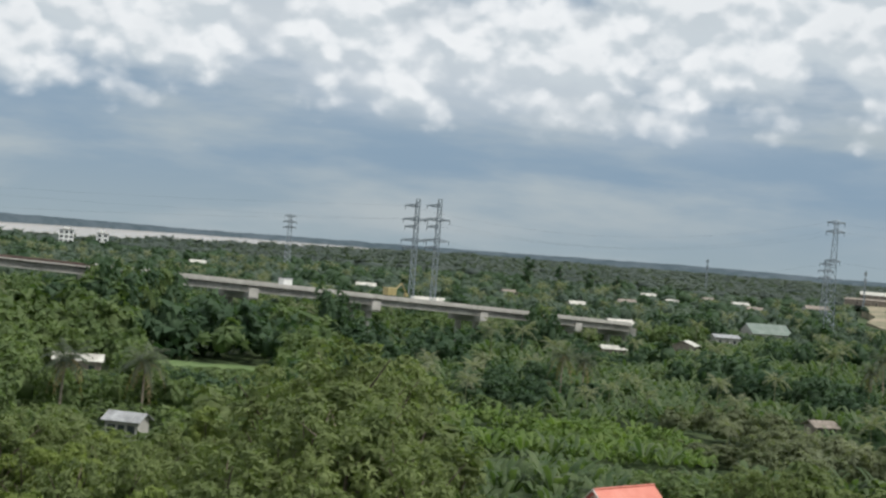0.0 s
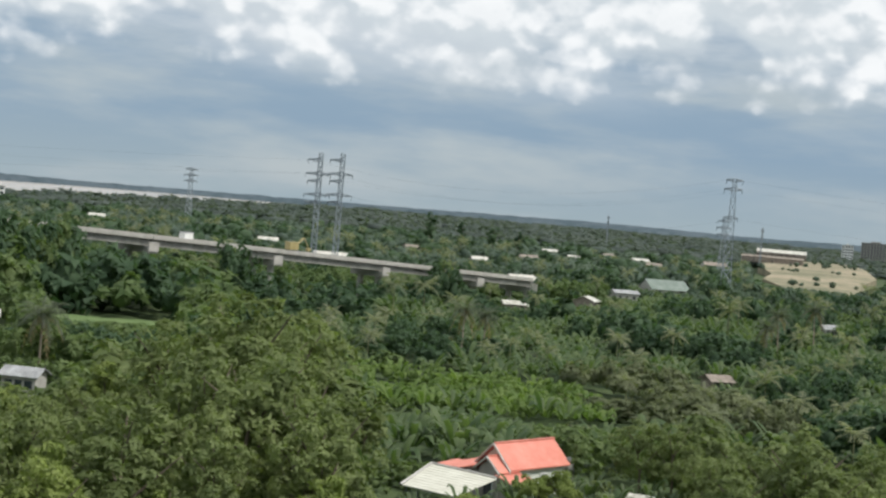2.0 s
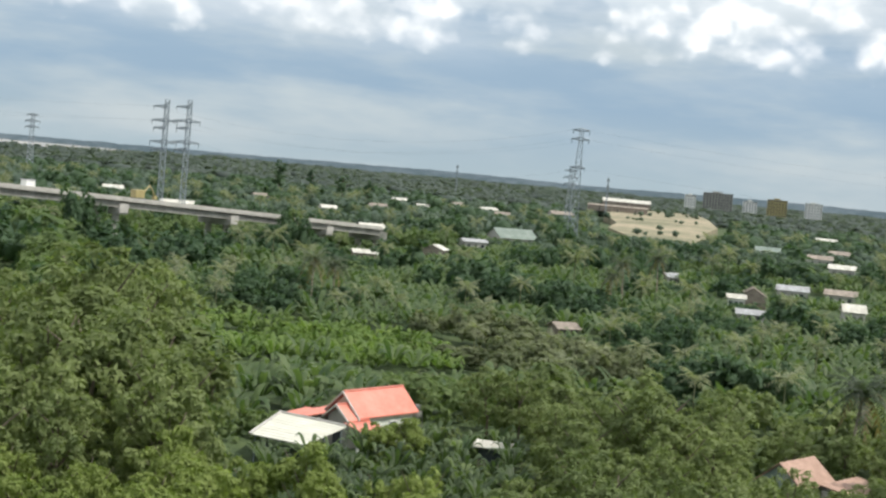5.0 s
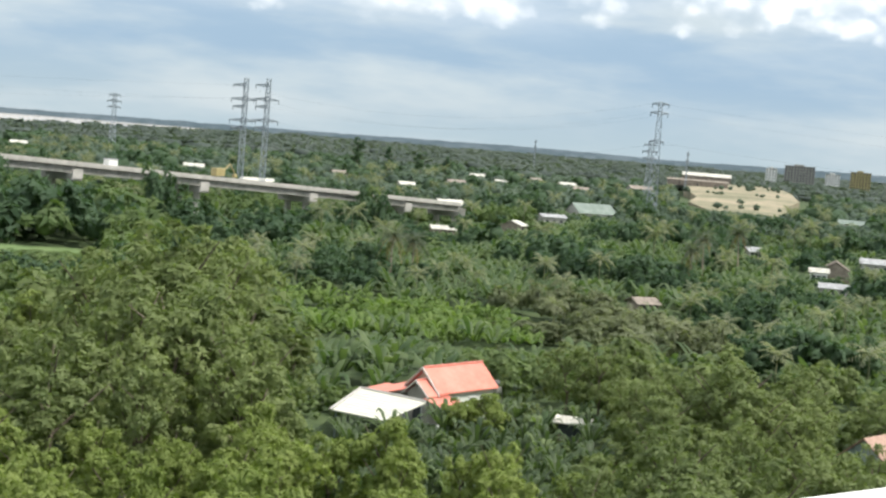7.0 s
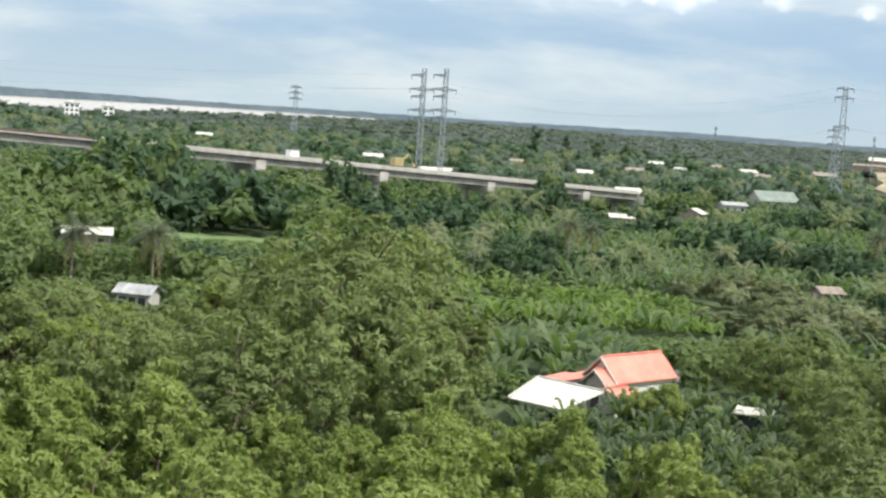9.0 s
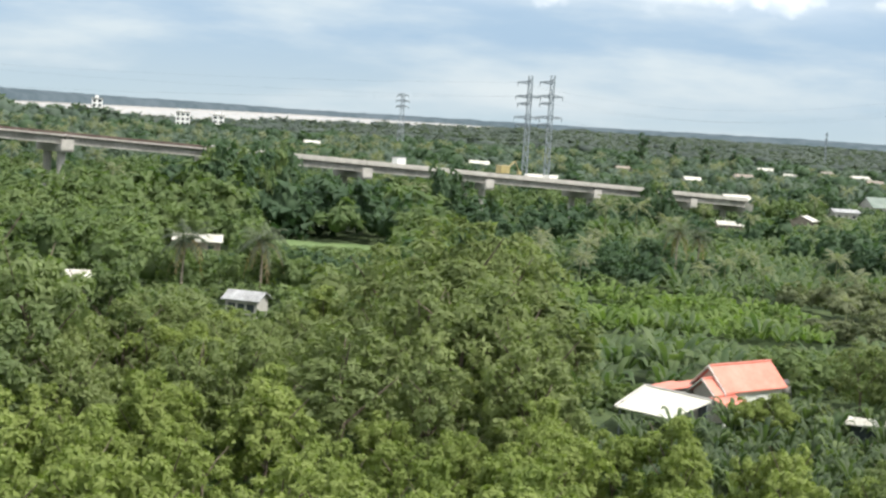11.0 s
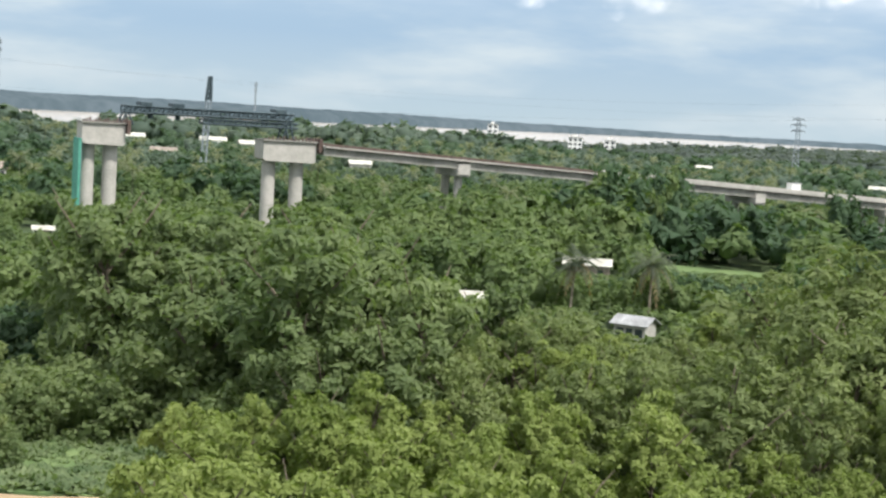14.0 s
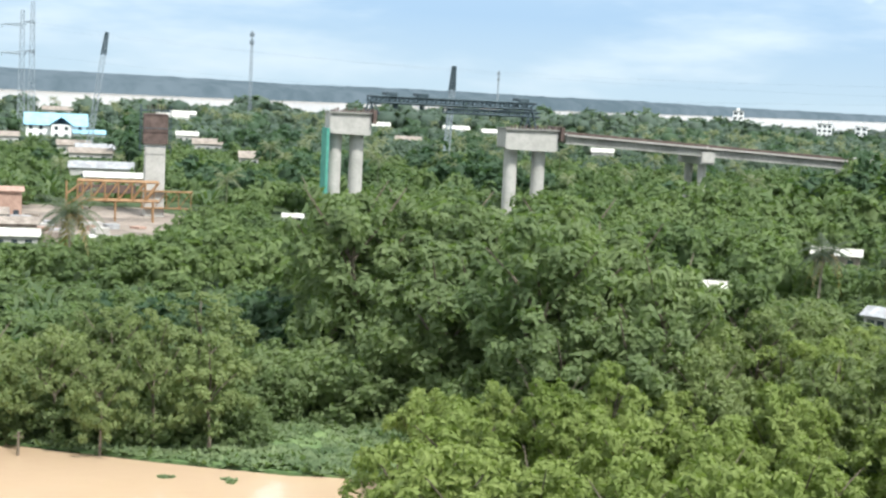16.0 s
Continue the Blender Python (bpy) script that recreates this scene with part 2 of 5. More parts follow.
# ---- mesh helpers ----
def mesh_of(name, verts, quads=None, tris=None, mat=None, smooth=False):
    """A mesh straight from arrays."""
    verts = np.asarray(verts, dtype=np.float32).reshape(-1, 3)
    quads = np.zeros((0, 4), int) if quads is None else np.asarray(quads, int).reshape(-1, 4)
    tris = np.zeros((0, 3), int) if tris is None else np.asarray(tris, int).reshape(-1, 3)
    me = bpy.data.meshes.new(name)
    me.vertices.add(len(verts))
    me.vertices.foreach_set("co", verts.ravel())
    loops = np.concatenate([quads.ravel(), tris.ravel()])
    me.loops.add(len(loops))
    me.loops.foreach_set("vertex_index", loops.astype(np.int32))
    total = np.concatenate([np.full(len(quads), 4), np.full(len(tris), 3)]).astype(np.int32)
    start = np.concatenate([[0], np.cumsum(total)[:-1]]).astype(np.int32)
    me.polygons.add(len(total))
    me.polygons.foreach_set("loop_start", start)
    me.polygons.foreach_set("loop_total", total)
    if smooth:
        me.polygons.foreach_set("use_smooth", np.ones(len(total), bool))
    me.update(calc_edges=True)
    if mat:
        me.materials.append(mat)
    return me


def box(bm, x0, y0, z0, x1, y1, z1, bevel=0.0):
    m = Matrix.Translation(((x0 + x1) / 2, (y0 + y1) / 2, (z0 + z1) / 2)) @ Matrix.Diagonal((x1 - x0, y1 - y0, z1 - z0, 1))
    vs = bmesh.ops.create_cube(bm, size=1, matrix=m)["verts"]
    if bevel:
        es = list({e for v in vs for e in v.link_edges})
        bmesh.ops.bevel(bm, geom=es, offset=bevel, segments=2, affect="EDGES", profile=0.5)


def bar(bm, a, b, r, r2=None, sides=4):
    """A strut from a to b."""
    a, b = Vector(a), Vector(b)
    d = b - a
    m = Matrix.Translation((a + b) / 2) @ d.to_track_quat("Z", "Y").to_matrix().to_4x4()
    bmesh.ops.create_cone(bm, cap_ends=True, segments=sides, radius1=r, radius2=r if r2 is None else r2, depth=d.length, matrix=m)


def prism(bm, pts, z0, z1):
    """An upright prism on an outline; z1 may be a list of heights."""
    tops = z1 if isinstance(z1, (list, tuple)) else [z1] * len(pts)
    lo = [bm.verts.new((x, y, z0)) for x, y in pts]
    hi = [bm.verts.new((x, y, z)) for (x, y), z in zip(pts, tops)]
    bm.faces.new(lo[::-1]), bm.faces.new(hi)
    for i in range(len(pts)):
        j = (i + 1) % len(pts)
        bm.faces.new((lo[i], lo[j], hi[j], hi[i]))


def slab(bm, corners, thick):
    """A sheet of that thickness under four corner points."""
    hi = [bm.verts.new(c) for c in corners]
    lo = [bm.verts.new((c[0], c[1], c[2] - thick)) for c in corners]
    n = len(corners)
    bm.faces.new(hi), bm.faces.new(lo[::-1])
    for i in range(n):
        j = (i + 1) % n
        bm.faces.new((hi[j], hi[i], lo[i], lo[j]))


def part(name, bm, mat, parent=None, label=""):
    me = bpy.data.meshes.new(name)
    bmesh.ops.recalc_face_normals(bm, faces=bm.faces)
    bm.to_mesh(me)
    bm.free()
    me.materials.append(mat)
    ob = new(name, me)
    ob.parent = parent
    if label:
        tagged(ob, label)
    return ob


def thing(name, m, label, category, group="", kind=""):
    ob = new(name)
    ob.matrix_world = m
    return tagged(ob, label, category, group, kind)


def made(fn, *args):
    """A new bmesh that fn has drawn into."""
    bm = bmesh.new()
    fn(bm, *args)
    return bm


def boxes(*rows, bevel=0.0):
    bm = bmesh.new()
    for r in rows:
        box(bm, *r, bevel=bevel)
    return bm


# ---- land and water ----
def polar(yaw, d):
    a = radians(yaw)
    return -d * math.sin(a), d * math.cos(a)


# the two banks of the wide river: turn to the left, distance
NEAR_BANK = [(52, 1010), (45, 1040), (37, 1100), (27, 1230), (19, 1400), (13, 1750), (10, 2050), (6, 2600), (3, 3200), (-1, 4250)]
FAR_BANK = [(52, 1980), (45, 2020), (37, 2120), (27, 2500), (19, 3100), (13, 3800), (10, 4150), (6, 4350), (3, 4400), (-1, 4400)]


# the sand fill: turn to the left, distance
SAND_EDGE = [(-16.7, 850), (-17.1, 815), (-17.9, 822), (-18.6, 800), (-19.4, 826), (-19.8, 870), (-19.6, 960), (-20.1, 1060), (-19.7, 1190), (-19.2, 1270), (-15.9, 1270), (-15.8, 1130), (-16.3, 1010), (-16.0, 930)]


def sand_height(x, y):
    return 0.5 + 9.0 * min(1.0, max(0.0, (math.hypot(x, y) - 830) / 420)) ** 1.3


def on_sand(yaw, d):
    return -20.6 < yaw < -15.5 and 795 < d < 1300


def make_land():
    bm = bmesh.new()
    bmesh.ops.create_circle(bm, cap_ends=True, segments=96, radius=4950)
    ob = part("ground", bm, SOIL)
    tagged(ob, "flat green delta land covered in undergrowth", "ground", kind="structure")
    # the muddy creek under the balcony
    bm = bmesh.new()
    pts = [(-52, 60), (-30, 40), (-70, 10), (-160, 40), (-150, 118), (-118, 108), (-96, 92), (-79.3, 81), (-67.6, 84), (-58, 87), (-52.1, 91), (-46, 84)]
    prism(bm, pts, -0.3, 0.12)
    tagged(part("creek_water", bm, MUD_WATER), "muddy light brown creek water below the trees", "water", kind="structure")
    # the wide river far off, between its two banks
    bm = bmesh.new()
    prism(bm, [polar(*p) for p in NEAR_BANK + FAR_BANK[::-1]], 0.05, 0.6)
    tagged(part("river_water", bm, WIDE_WATER), "wide pale river shining between its wooded banks", "river", kind="structure")


    # open ground: a grass field, the sand fill and the building yard
    for name, mat, label, pts, top in (
            ("grass_field", GRASS, "bright green grass field between the trees", [(-60, 284), (-34, 283), (-31, 290), (-33, 304), (-60, 303)], 0.25),
            ("yard_ground", DIRT, "dusty pale ground of the building yard", [(-205, 178), (-172, 168), (-150, 196), (-172, 232), (-205, 245), (-232, 222)], 0.25)):
        bm = bmesh.new()
        prism(bm, pts, -0.2, top)
        tagged(part(name, bm, mat), label, "ground", kind="structure")
    # the sand fill, sloped up to the warehouses at its back to fit the camera's view
    edge = [polar(*p) for p in SAND_EDGE]
    bm = bmesh.new()
    top = [bm.verts.new((x, y, sand_height(x, y))) for x, y in edge]
    foot = [bm.verts.new((x, y, -1.0)) for x, y in edge]
    bm.faces.new(top)
    for i in range(len(edge)):
        j = (i + 1) % len(edge)
        bm.faces.new((top[j], top[i], foot[i], foot[j]))
    bmesh.ops.recalc_face_normals(bm, faces=bm.faces[:])
    tagged(part("sand_fill", bm, SAND), "bare tan sand fill rising in a broad bank", "ground", kind="structure")
    # the far shore and the rim of the plain, their haze painted as a glow
    rim = [(y, d + 30) for y, d in FAR_BANK] + [(-6, 4500), (-20, 4600), (-36, 4700)]
    ys, ds = [p[0] for p in rim[::-1]], [p[1] for p in rim[::-1]]
    bm = bmesh.new()
    last = None
    for i in range(700):
        yaw = 52 - 88 * i / 699
        d = float(np.interp(yaw, ys, ds))
        hill = 0.5 + noise.noise(Vector((yaw * 0.16, 3.1, 0))) + 0.35 * noise.noise(Vector((yaw * 1.3, 8.1, 0))) + 0.4 * noise.noise(Vector((yaw * 5.0, 1.7, 0)))
        up = 28 + d * radians(float(np.interp(yaw, [-36, -5, 5, 13, 22, 38, 46, 52], [-0.08, -0.12, -0.19, -0.17, -0.11, -0.05, 0.0, 0.03])) + 0.06 * hill)
        x, y = polar(yaw, d)
        xb, yb = polar(yaw, d + 60)
        row = [bm.verts.new(p) for p in ((x, y, -1), (x, y, up * 0.55), (xb, yb, up), (xb, yb, -1))]
        if last:
            for k in range(3):
                bm.faces.new((last[k], row[k], row[k + 1], last[k + 1]))
        last = row
    tagged(part("backdrop", bm, FAR_SHORE_GLOW), "wooded shore along the horizon, haze painted as blue-grey glow", "backdrop", kind="structure")


make_land()


# ---- the plan: buildings, palms and open places ----
# small buildings: x, y, width, depth, wall height, rise of roof, turn, roof, wall, label
HUTS = [
    (-5, 663, 14, 8, 3.0, 1.2, 8, "sheet", "rust", "long shed with a pale sheet roof behind the viaduct"),
    (69, 568, 10, 8, 3.4, 1.6, 20, "sheet", "plaster", "hut with a bright pale sheet roof"),
    (50, 421, 6.5, 5, 2.6, 0.8, 5, "sheet", "rust", "low hut with a white sheet roof"),
    (78, 466, 5.2, 7, 2.8, 1.3, 60, "sheet", "rust", "small hut with a steep white roof"),
    (103, 534, 9, 6, 3.0, 0.9, 10, "grey", "plaster", "pale walled hut among the trees"),
    (133, 606, 17, 13, 2.6, 3.6, 15, "green", "plaster", "wide hall with a grey-green tent roof"),
    (41, 886, 9, 7, 3, 1.4, 20, "rust", "plaster", "far hut with a rusty roof"),
    (120, 1150, 10, 8, 3, 1.5, 10, "sheet", "plaster", "far hut with a pale roof"),
    (150, 960, 8, 8, 3, 1.5, -10, "sheet", "plaster", "far hut with a pale roof"),
    (197, 1100, 9, 8, 3, 1.5, 30, "rust", "plaster", "far hut with a rusty roof"),
    (262, 1040, 16, 10, 4, 2.0, 10, "rust", "plaster", "far shed with a rusty roof"),
    (368, 1235, 40, 18, 5, 2.5, -14, "sheet", "rust", "long warehouse with a bright pale roof"),
    (420, 1260, 18, 12, 5, 1.5, -14, "sheet", "white", "white workshop beside the sand fill"),
    (330, 1130, 46, 10, 4, 1.0, -14, "rust", "rust", "long low brown shed by the sand fill"),
    (278, 687, 12, 9, 3.2, 1.8, -20, "green", "plaster", "hut with a grey-green roof"),
    (137, 356, 4.2, 5, 2.8, 0.8, -20, "sheet", "white", "small hut with a white roof"),
    (144, 363, 6.0, 7, 3.0, 2.2, 70, "rust", "rust", "hut with a steep weathered roof"),
    (125, 315, 6.0, 4.5, 2.4, 0.8, -20, "grey", "plaster", "low hut with a grey sheet roof"),
    (172, 404, 8.5, 6, 2.8, 1.2, -20, "grey", "plaster", "hut with a grey sheet roof"),
    (185, 400, 8.5, 6, 2.8, 1.2, -25, "rust", "plaster", "hut with a weathered roof"),
    (67, 256, 4.0, 4.0, 2.2, 0.8, 15, "rust", "rust", "small hut with a weathered roof"),
    (143, 426, 4.5, 5, 2.6, 1.0, 10, "grey", "plaster", "small hut with a grey roof"),
    (-383, 862, 11, 8, 3.5, 1.5, 30, "sheet", "plaster", "hut with a pale roof beyond the viaduct"),
    (-333, 802, 11, 8, 3.5, 1.5, 30, "sheet", "plaster", "hut with a pale roof beyond the viaduct"),
    (-160, 980, 10, 8, 3.5, 1.5, 20, "sheet", "plaster", "far hut with a pale roof"),
    (-357, 393, 11, 8, 3.0, 1.5, 45, "rust", "plaster", "yard-side hut with a rusty roof"),
    (-321, 361, 13, 8, 3.0, 1.4, 45, "rust", "plaster", "yard-side hut with a rusty roof"),
    (-338, 382, 12, 7, 3.0, 1.4, 47, "grey", "plaster", "yard-side hut with a grey sheet roof"),
    (-263, 300, 16, 9, 3.6, 1.4, 42, "silver", "plaster", "workshop with a shiny grey sheet roof"),
    (-240, 281, 17, 7, 3.2, 1.0, 42, "sheet", "rust", "open workshop with a pale roof"),
    (-181, 184, 9, 6, 2.6, 0.8, 45, "rust", "rust", "yard store with a dull brown sheet roof"),
    (-167, 171, 7, 5, 2.6, 0.8, 45, "sheet", "plaster", "yard store with a white sheet roof"),
    (-196, 193, 8, 6, 2.6, 0.8, 45, "rust", "plaster", "yard store with a rusty roof"),
    (-351, 460, 11, 9, 3.2, 1.8, 40, "rust", "plaster", "house with a dull brown roof"),
    (-289, 401, 6, 6, 3.0, 1.8, 40, "rust", "plaster", "small house with a dull brown roof"),
    (-203, 206, 5, 5, 5.5, 0.6, 45, "faded", "faded", "orange-brown site hut of two storeys"),
    (-162, 240, 3.4, 3, 2.2, 0.5, 35, "sheet", "white", "white site cabin near the pier"),
    (-133, 267, 4.0, 3, 2.2, 0.5, 35, "sheet", "white", "white site cabin beside the pier"),
    (-360, 630, 12, 8, 3.2, 1.5, 30, "rust", "white", "hut with a weathered roof"),
    (-410, 411, 14, 10, 3.2, 1.5, 45, "rust", "plaster", "hut with a rusty roof"),
    (-520, 560, 16, 12, 4.5, 2.0, 45, "rust", "white", "riverside house with a dull roof"),
    (-560, 700, 18, 12, 4.5, 2.0, 40, "sheet", "white", "riverside house with a pale roof"),
    (-600, 760, 16, 12, 4.5, 2.0, 40, "sheet", "plaster", "riverside house with a pale roof"),
    (-640, 690, 18, 12, 4.5, 2.0, 40, "rust", "plaster", "riverside house with a dull roof"),
    (-480, 800, 16, 10, 4.0, 2.0, 35, "sheet", "white", "riverside shed with a white roof"),
    (-440, 830, 16, 10, 4.0, 2.0, 35, "sheet", "white", "riverside shed with a white roof"),
    (-400, 800, 12, 10, 4.0, 2.0, 35, "sheet", "plaster", "riverside shed with a pale roof"),
    (126, 1150, 12, 9, 3.2, 1.5, 10, "rust", "plaster", "hut with a dull brown roof among trees"),
    (150, 1075, 10, 8, 3.2, 1.5, 0, "sheet", "plaster", "hut with a pale roof among distant trees"),
    (205, 1020, 12, 9, 3.2, 1.5, 15, "sheet", "plaster", "hut with a pale roof among distant trees"),
    (195, 923, 9, 8, 3.2, 1.5, -10, "rust", "plaster", "hut with a dull brown roof among trees"),
    (-39, 789, 10, 8, 3.2, 1.5, 5, "sheet", "plaster", "hut with a pale roof among distant trees"),
    (257, 557, 10, 7, 3.2, 1.5, -25, "sheet", "plaster", "hut with a pale roof among distant trees"),
    (284, 640, 11, 8, 3.2, 1.5, -20, "rust", "plaster", "hut with a dull brown roof among trees"),
    (159, 336, 5, 4.5, 3.2, 1.5, -15, "sheet", "plaster", "hut with a pale roof among distant trees"),
    (432, 965, 14, 10, 3.2, 1.5, -25, "sheet", "plaster", "hut with a pale roof among distant trees"),
    (109, 870, 10, 8, 3.2, 1.5, 10, "rust", "plaster", "hut with a dull brown roof among trees"),
    (-263, 641, 10, 8, 3.2, 1.5, 25, "sheet", "plaster", "hut with a pale roof among distant trees"),
    (-404, 515, 9, 7, 3.2, 1.5, 40, "sheet", "plaster", "hut with a pale roof among distant trees"),
    (330, 720, 10, 8, 3.2, 1.5, -25, "rust", "plaster", "hut with a dull brown roof among trees"),
    (70, 760, 8, 6, 3.2, 1.5, 15, "sheet", "plaster", "hut with a pale roof among distant trees"),
    (-62.5, 263, 8.0, 5, 2.8, 0.9, 12, "sheet", "rust", "hut with a white sheet roof behind palms"),
    (-67.2, 200.2, 8.4, 4, 2.6, 0.6, 22, "sheet", "rust", "hut with a pale sheet roof in the trees"),
    (-38.4, 190.5, 4.4, 3.6, 2.6, 0.8, -12, "silver", "plaster", "shed with ribbed grey metal roof sheets"),
    (30.6, 138.3, 2.6, 2.4, 2.2, 0.3, -25, "sheet", "rust", "small lean-to with a white sheet roof"),
]
# taller far buildings: x, y, width, depth, height, storeys, turn, wall, label
BLOCKS = [
    (-387, 1241, 9, 9, 22, 6, 17, "white", "narrow white tower building by the river"),
    (-318, 1261, 12, 10, 15, 4, 14, "white", "white block of four storeys"),
    (-289, 1268, 10, 10, 14, 4, 13, "white", "white block of four storeys"),
    (752, 2067, 42, 20, 30, 8, -20, "grey", "grey concrete block of eight storeys"),
    (715, 2080, 16, 14, 24, 6, -19, "white", "white block of six storeys"),
    (831, 2037, 28, 16, 28, 7, -22, "yellow", "yellow block of seven storeys"),
    (878, 2017, 24, 16, 27, 7, -23, "white", "pale block of seven storeys"),
    (795, 2050, 20, 14, 22, 6, -21, "white", "pale block of six storeys"),
]
PALMS = [(-48.6, 197.5, 8.4, 4.3), (-39.3, 204.0, 8.6, 4.3), (-133.0, 146.0, 9.4, 5.0), (68.5, 140.5, 9.0, 4.4), (23.0, 268.0, 9.5, 3.8),
         (27.5, 274.0, 8.5, 3.6), (99.0, 330.0, 10.0, 3.8), (112.0, 345.0, 11.0, 3.8), (88.0, 300.0, 9.0, 3.6)]
VIA = (-134.1, 285.0, 0.743, 0.669)          # a point of the viaduct's line and its heading


def deck_height(s):
    return 20.4 - 0.0475 * s


VIA_END = 254.0
# stretches where trees are sized to hide the deck from the camera: turns to the left
SCREEN = [(13.2, 9.9), (4.6, 3.6), (-3.5, -4.5)]


def deck_at(yaw):
    """How far along the viaduct a sight line at this turn meets it, and at what distance."""
    k = math.tan(radians(yaw))
    s = (-VIA[0] - k * VIA[1]) / (VIA[2] + k * VIA[3])
    return s, math.hypot(VIA[0] + VIA[2] * s, VIA[1] + VIA[3] * s)


def screened(x, y):
    yaw = math.degrees(math.atan2(-x, y))
    return any(b < yaw < a for a, b in SCREEN)


# places kept free of trees: middle x, y, half width x, y
CLEAR = [(-46, 293, 13, 9), (57.5, 126.0, 5.5, 4.5), 
         (-187, 205, 26, 24), (-437, 470, 24, 24), (18, 221, 17, 18)]
CLEAR += [(h[0], h[1], h[2] * 0.5 + 1, h[2] * 0.5 + 1) for h in HUTS]
# low growth before open places, to fit the camera's view: x, y, height seen, half width
OPEN = [(19, 148, 2.9, 7), (9.5, 136, 2.5, 6), (-44, 297, 0.4, 10), (23, 200, 1.0, 17), (24, 234, 1.0, 20), (-134.1, 285, 9.5, 8), (-162.6, 259.4, 7.0, 8),
        (-191, 233.8, 3.0, 5), (-178, 190, 1.2, 14), (-188, 212, 1.0, 12), (57.5, 126, 3.5, 4.0), (-437, 470, 1.5, 18), (262, 820, 0.3, 24)]
OPEN += [(-67.2, 200.2, 0.6, 7.0), (-48.6, 197.5, 3.5, 4.5), (-39.3, 204.0, 3.8, 4.5)]
OPEN += [(h[0], h[1], 1.6 if math.hypot(h[0], h[1]) < 720 else 3.6, h[2] * 0.5) for h in HUTS if math.hypot(h[0], h[1]) < 1120]
OPEN += [(x, y, z - 2.8, 3.4) for x, y, z, r in PALMS]
OPEN += [(VIA[0] + VIA[2] * s, VIA[1] + VIA[3] * s, deck_height(s) - (1.3 if s < 100 else 1.9), 4.5) for s in range(6, 256, 6) if not screened(VIA[0] + VIA[2] * s, VIA[1] + VIA[3] * s)]
OPEN = [(math.degrees(math.atan2(-x, y)), math.degrees(w / math.hypot(x, y)), math.hypot(x, y), z) for x, y, z, w in OPEN]


def by_house(x, y, pad=0.0):
    """Whether a place lies in the yard of the house with the orange roof."""
    c, d = math.cos(radians(43)), math.sin(radians(43))
    u, v = (x - 20.4) * c + (y - 149.45) * d, (y - 149.45) * c - (x - 20.4) * d
    return -20.0 - pad < u < 5.5 + pad and -7.6 - pad < v < 5.6 + pad


def free(x, y, pad=0.0):
    if by_house(x, y, pad) or on_sand(math.degrees(math.atan2(-x, y)), math.hypot(x, y)):
        return False
    for cx, cy, a, b in CLEAR:
        if abs(x - cx) < a + pad and abs(y - cy) < b + pad:
            return False
    s = (x - VIA[0]) * VIA[2] + (y - VIA[1]) * VIA[3]
    off = abs((x - VIA[0]) * VIA[3] - (y - VIA[1]) * VIA[2])
    return not (-90 < s < 275 and off < 9.0)


def tallest(yaw, d, spread=0.0):
    """How tall a plant may stand here without hiding an open place from the camera."""
    top = 99.0
    for a, w, far, z in OPEN:
        if d < far and abs(yaw - a) < w + spread:
            top = min(top, 28 - (28 - z) * d / far)
    return top


def wave(x, y, scale, seed=0.0):
    return noise.noise(Vector((x * scale + seed, y * scale - seed, seed)))


def sector(d0, d1, step, yaw0, yaw1, rng):
    """Jittered places in a sector of the land, about step apart."""
    d = d0
    while d < d1:
        n = max(1, int(radians(yaw1 - yaw0) * d / step))
        for k in range(n):
            yaw = yaw0 + (yaw1 - yaw0) * (k + rng.uniform(0, 1)) / n
            dd = d + rng.uniform(-0.45, 0.45) * step
            x, y = polar(yaw, dd)
            yield x, y, yaw, dd
        d += step


# ---- plants ----
def unit(v):
    return v / np.maximum(np.linalg.norm(v, axis=-1, keepdims=True), 1e-6)


def ball(rng, rings=4, sides=7, rough=0.3):
    """A rough low-sided lump, for the dense inside of a crown: verts, quads, tris."""
    vs, quads, tris = [(0, 0, -1)], [], []
    for i in range(1, rings):
        a = math.pi * i / rings - math.pi / 2
        for k in range(sides):
            b = 2 * math.pi * (k + 0.5 * (i % 2)) / sides
            vs.append((math.cos(a) * math.cos(b), math.cos(a) * math.sin(b), math.sin(a)))
    vs.append((0, 0, 1))
    for k in range(sides):
        n = (k + 1) % sides
        tris.append((0, 1 + n, 1 + k))
        for i in range(rings - 2):
            quads.append((1 + i * sides + k, 1 + i * sides + n, 1 + (i + 1) * sides + n, 1 + (i + 1) * sides + k))
        tris.append((1 + (rings - 2) * sides + k, 1 + (rings - 2) * sides + n, len(vs) - 1))
    vs = np.array(vs, float)
    vs *= 1 + rng.uniform(-rough, rough, (len(vs), 1))
    return vs, np.array(quads), np.array(tris)


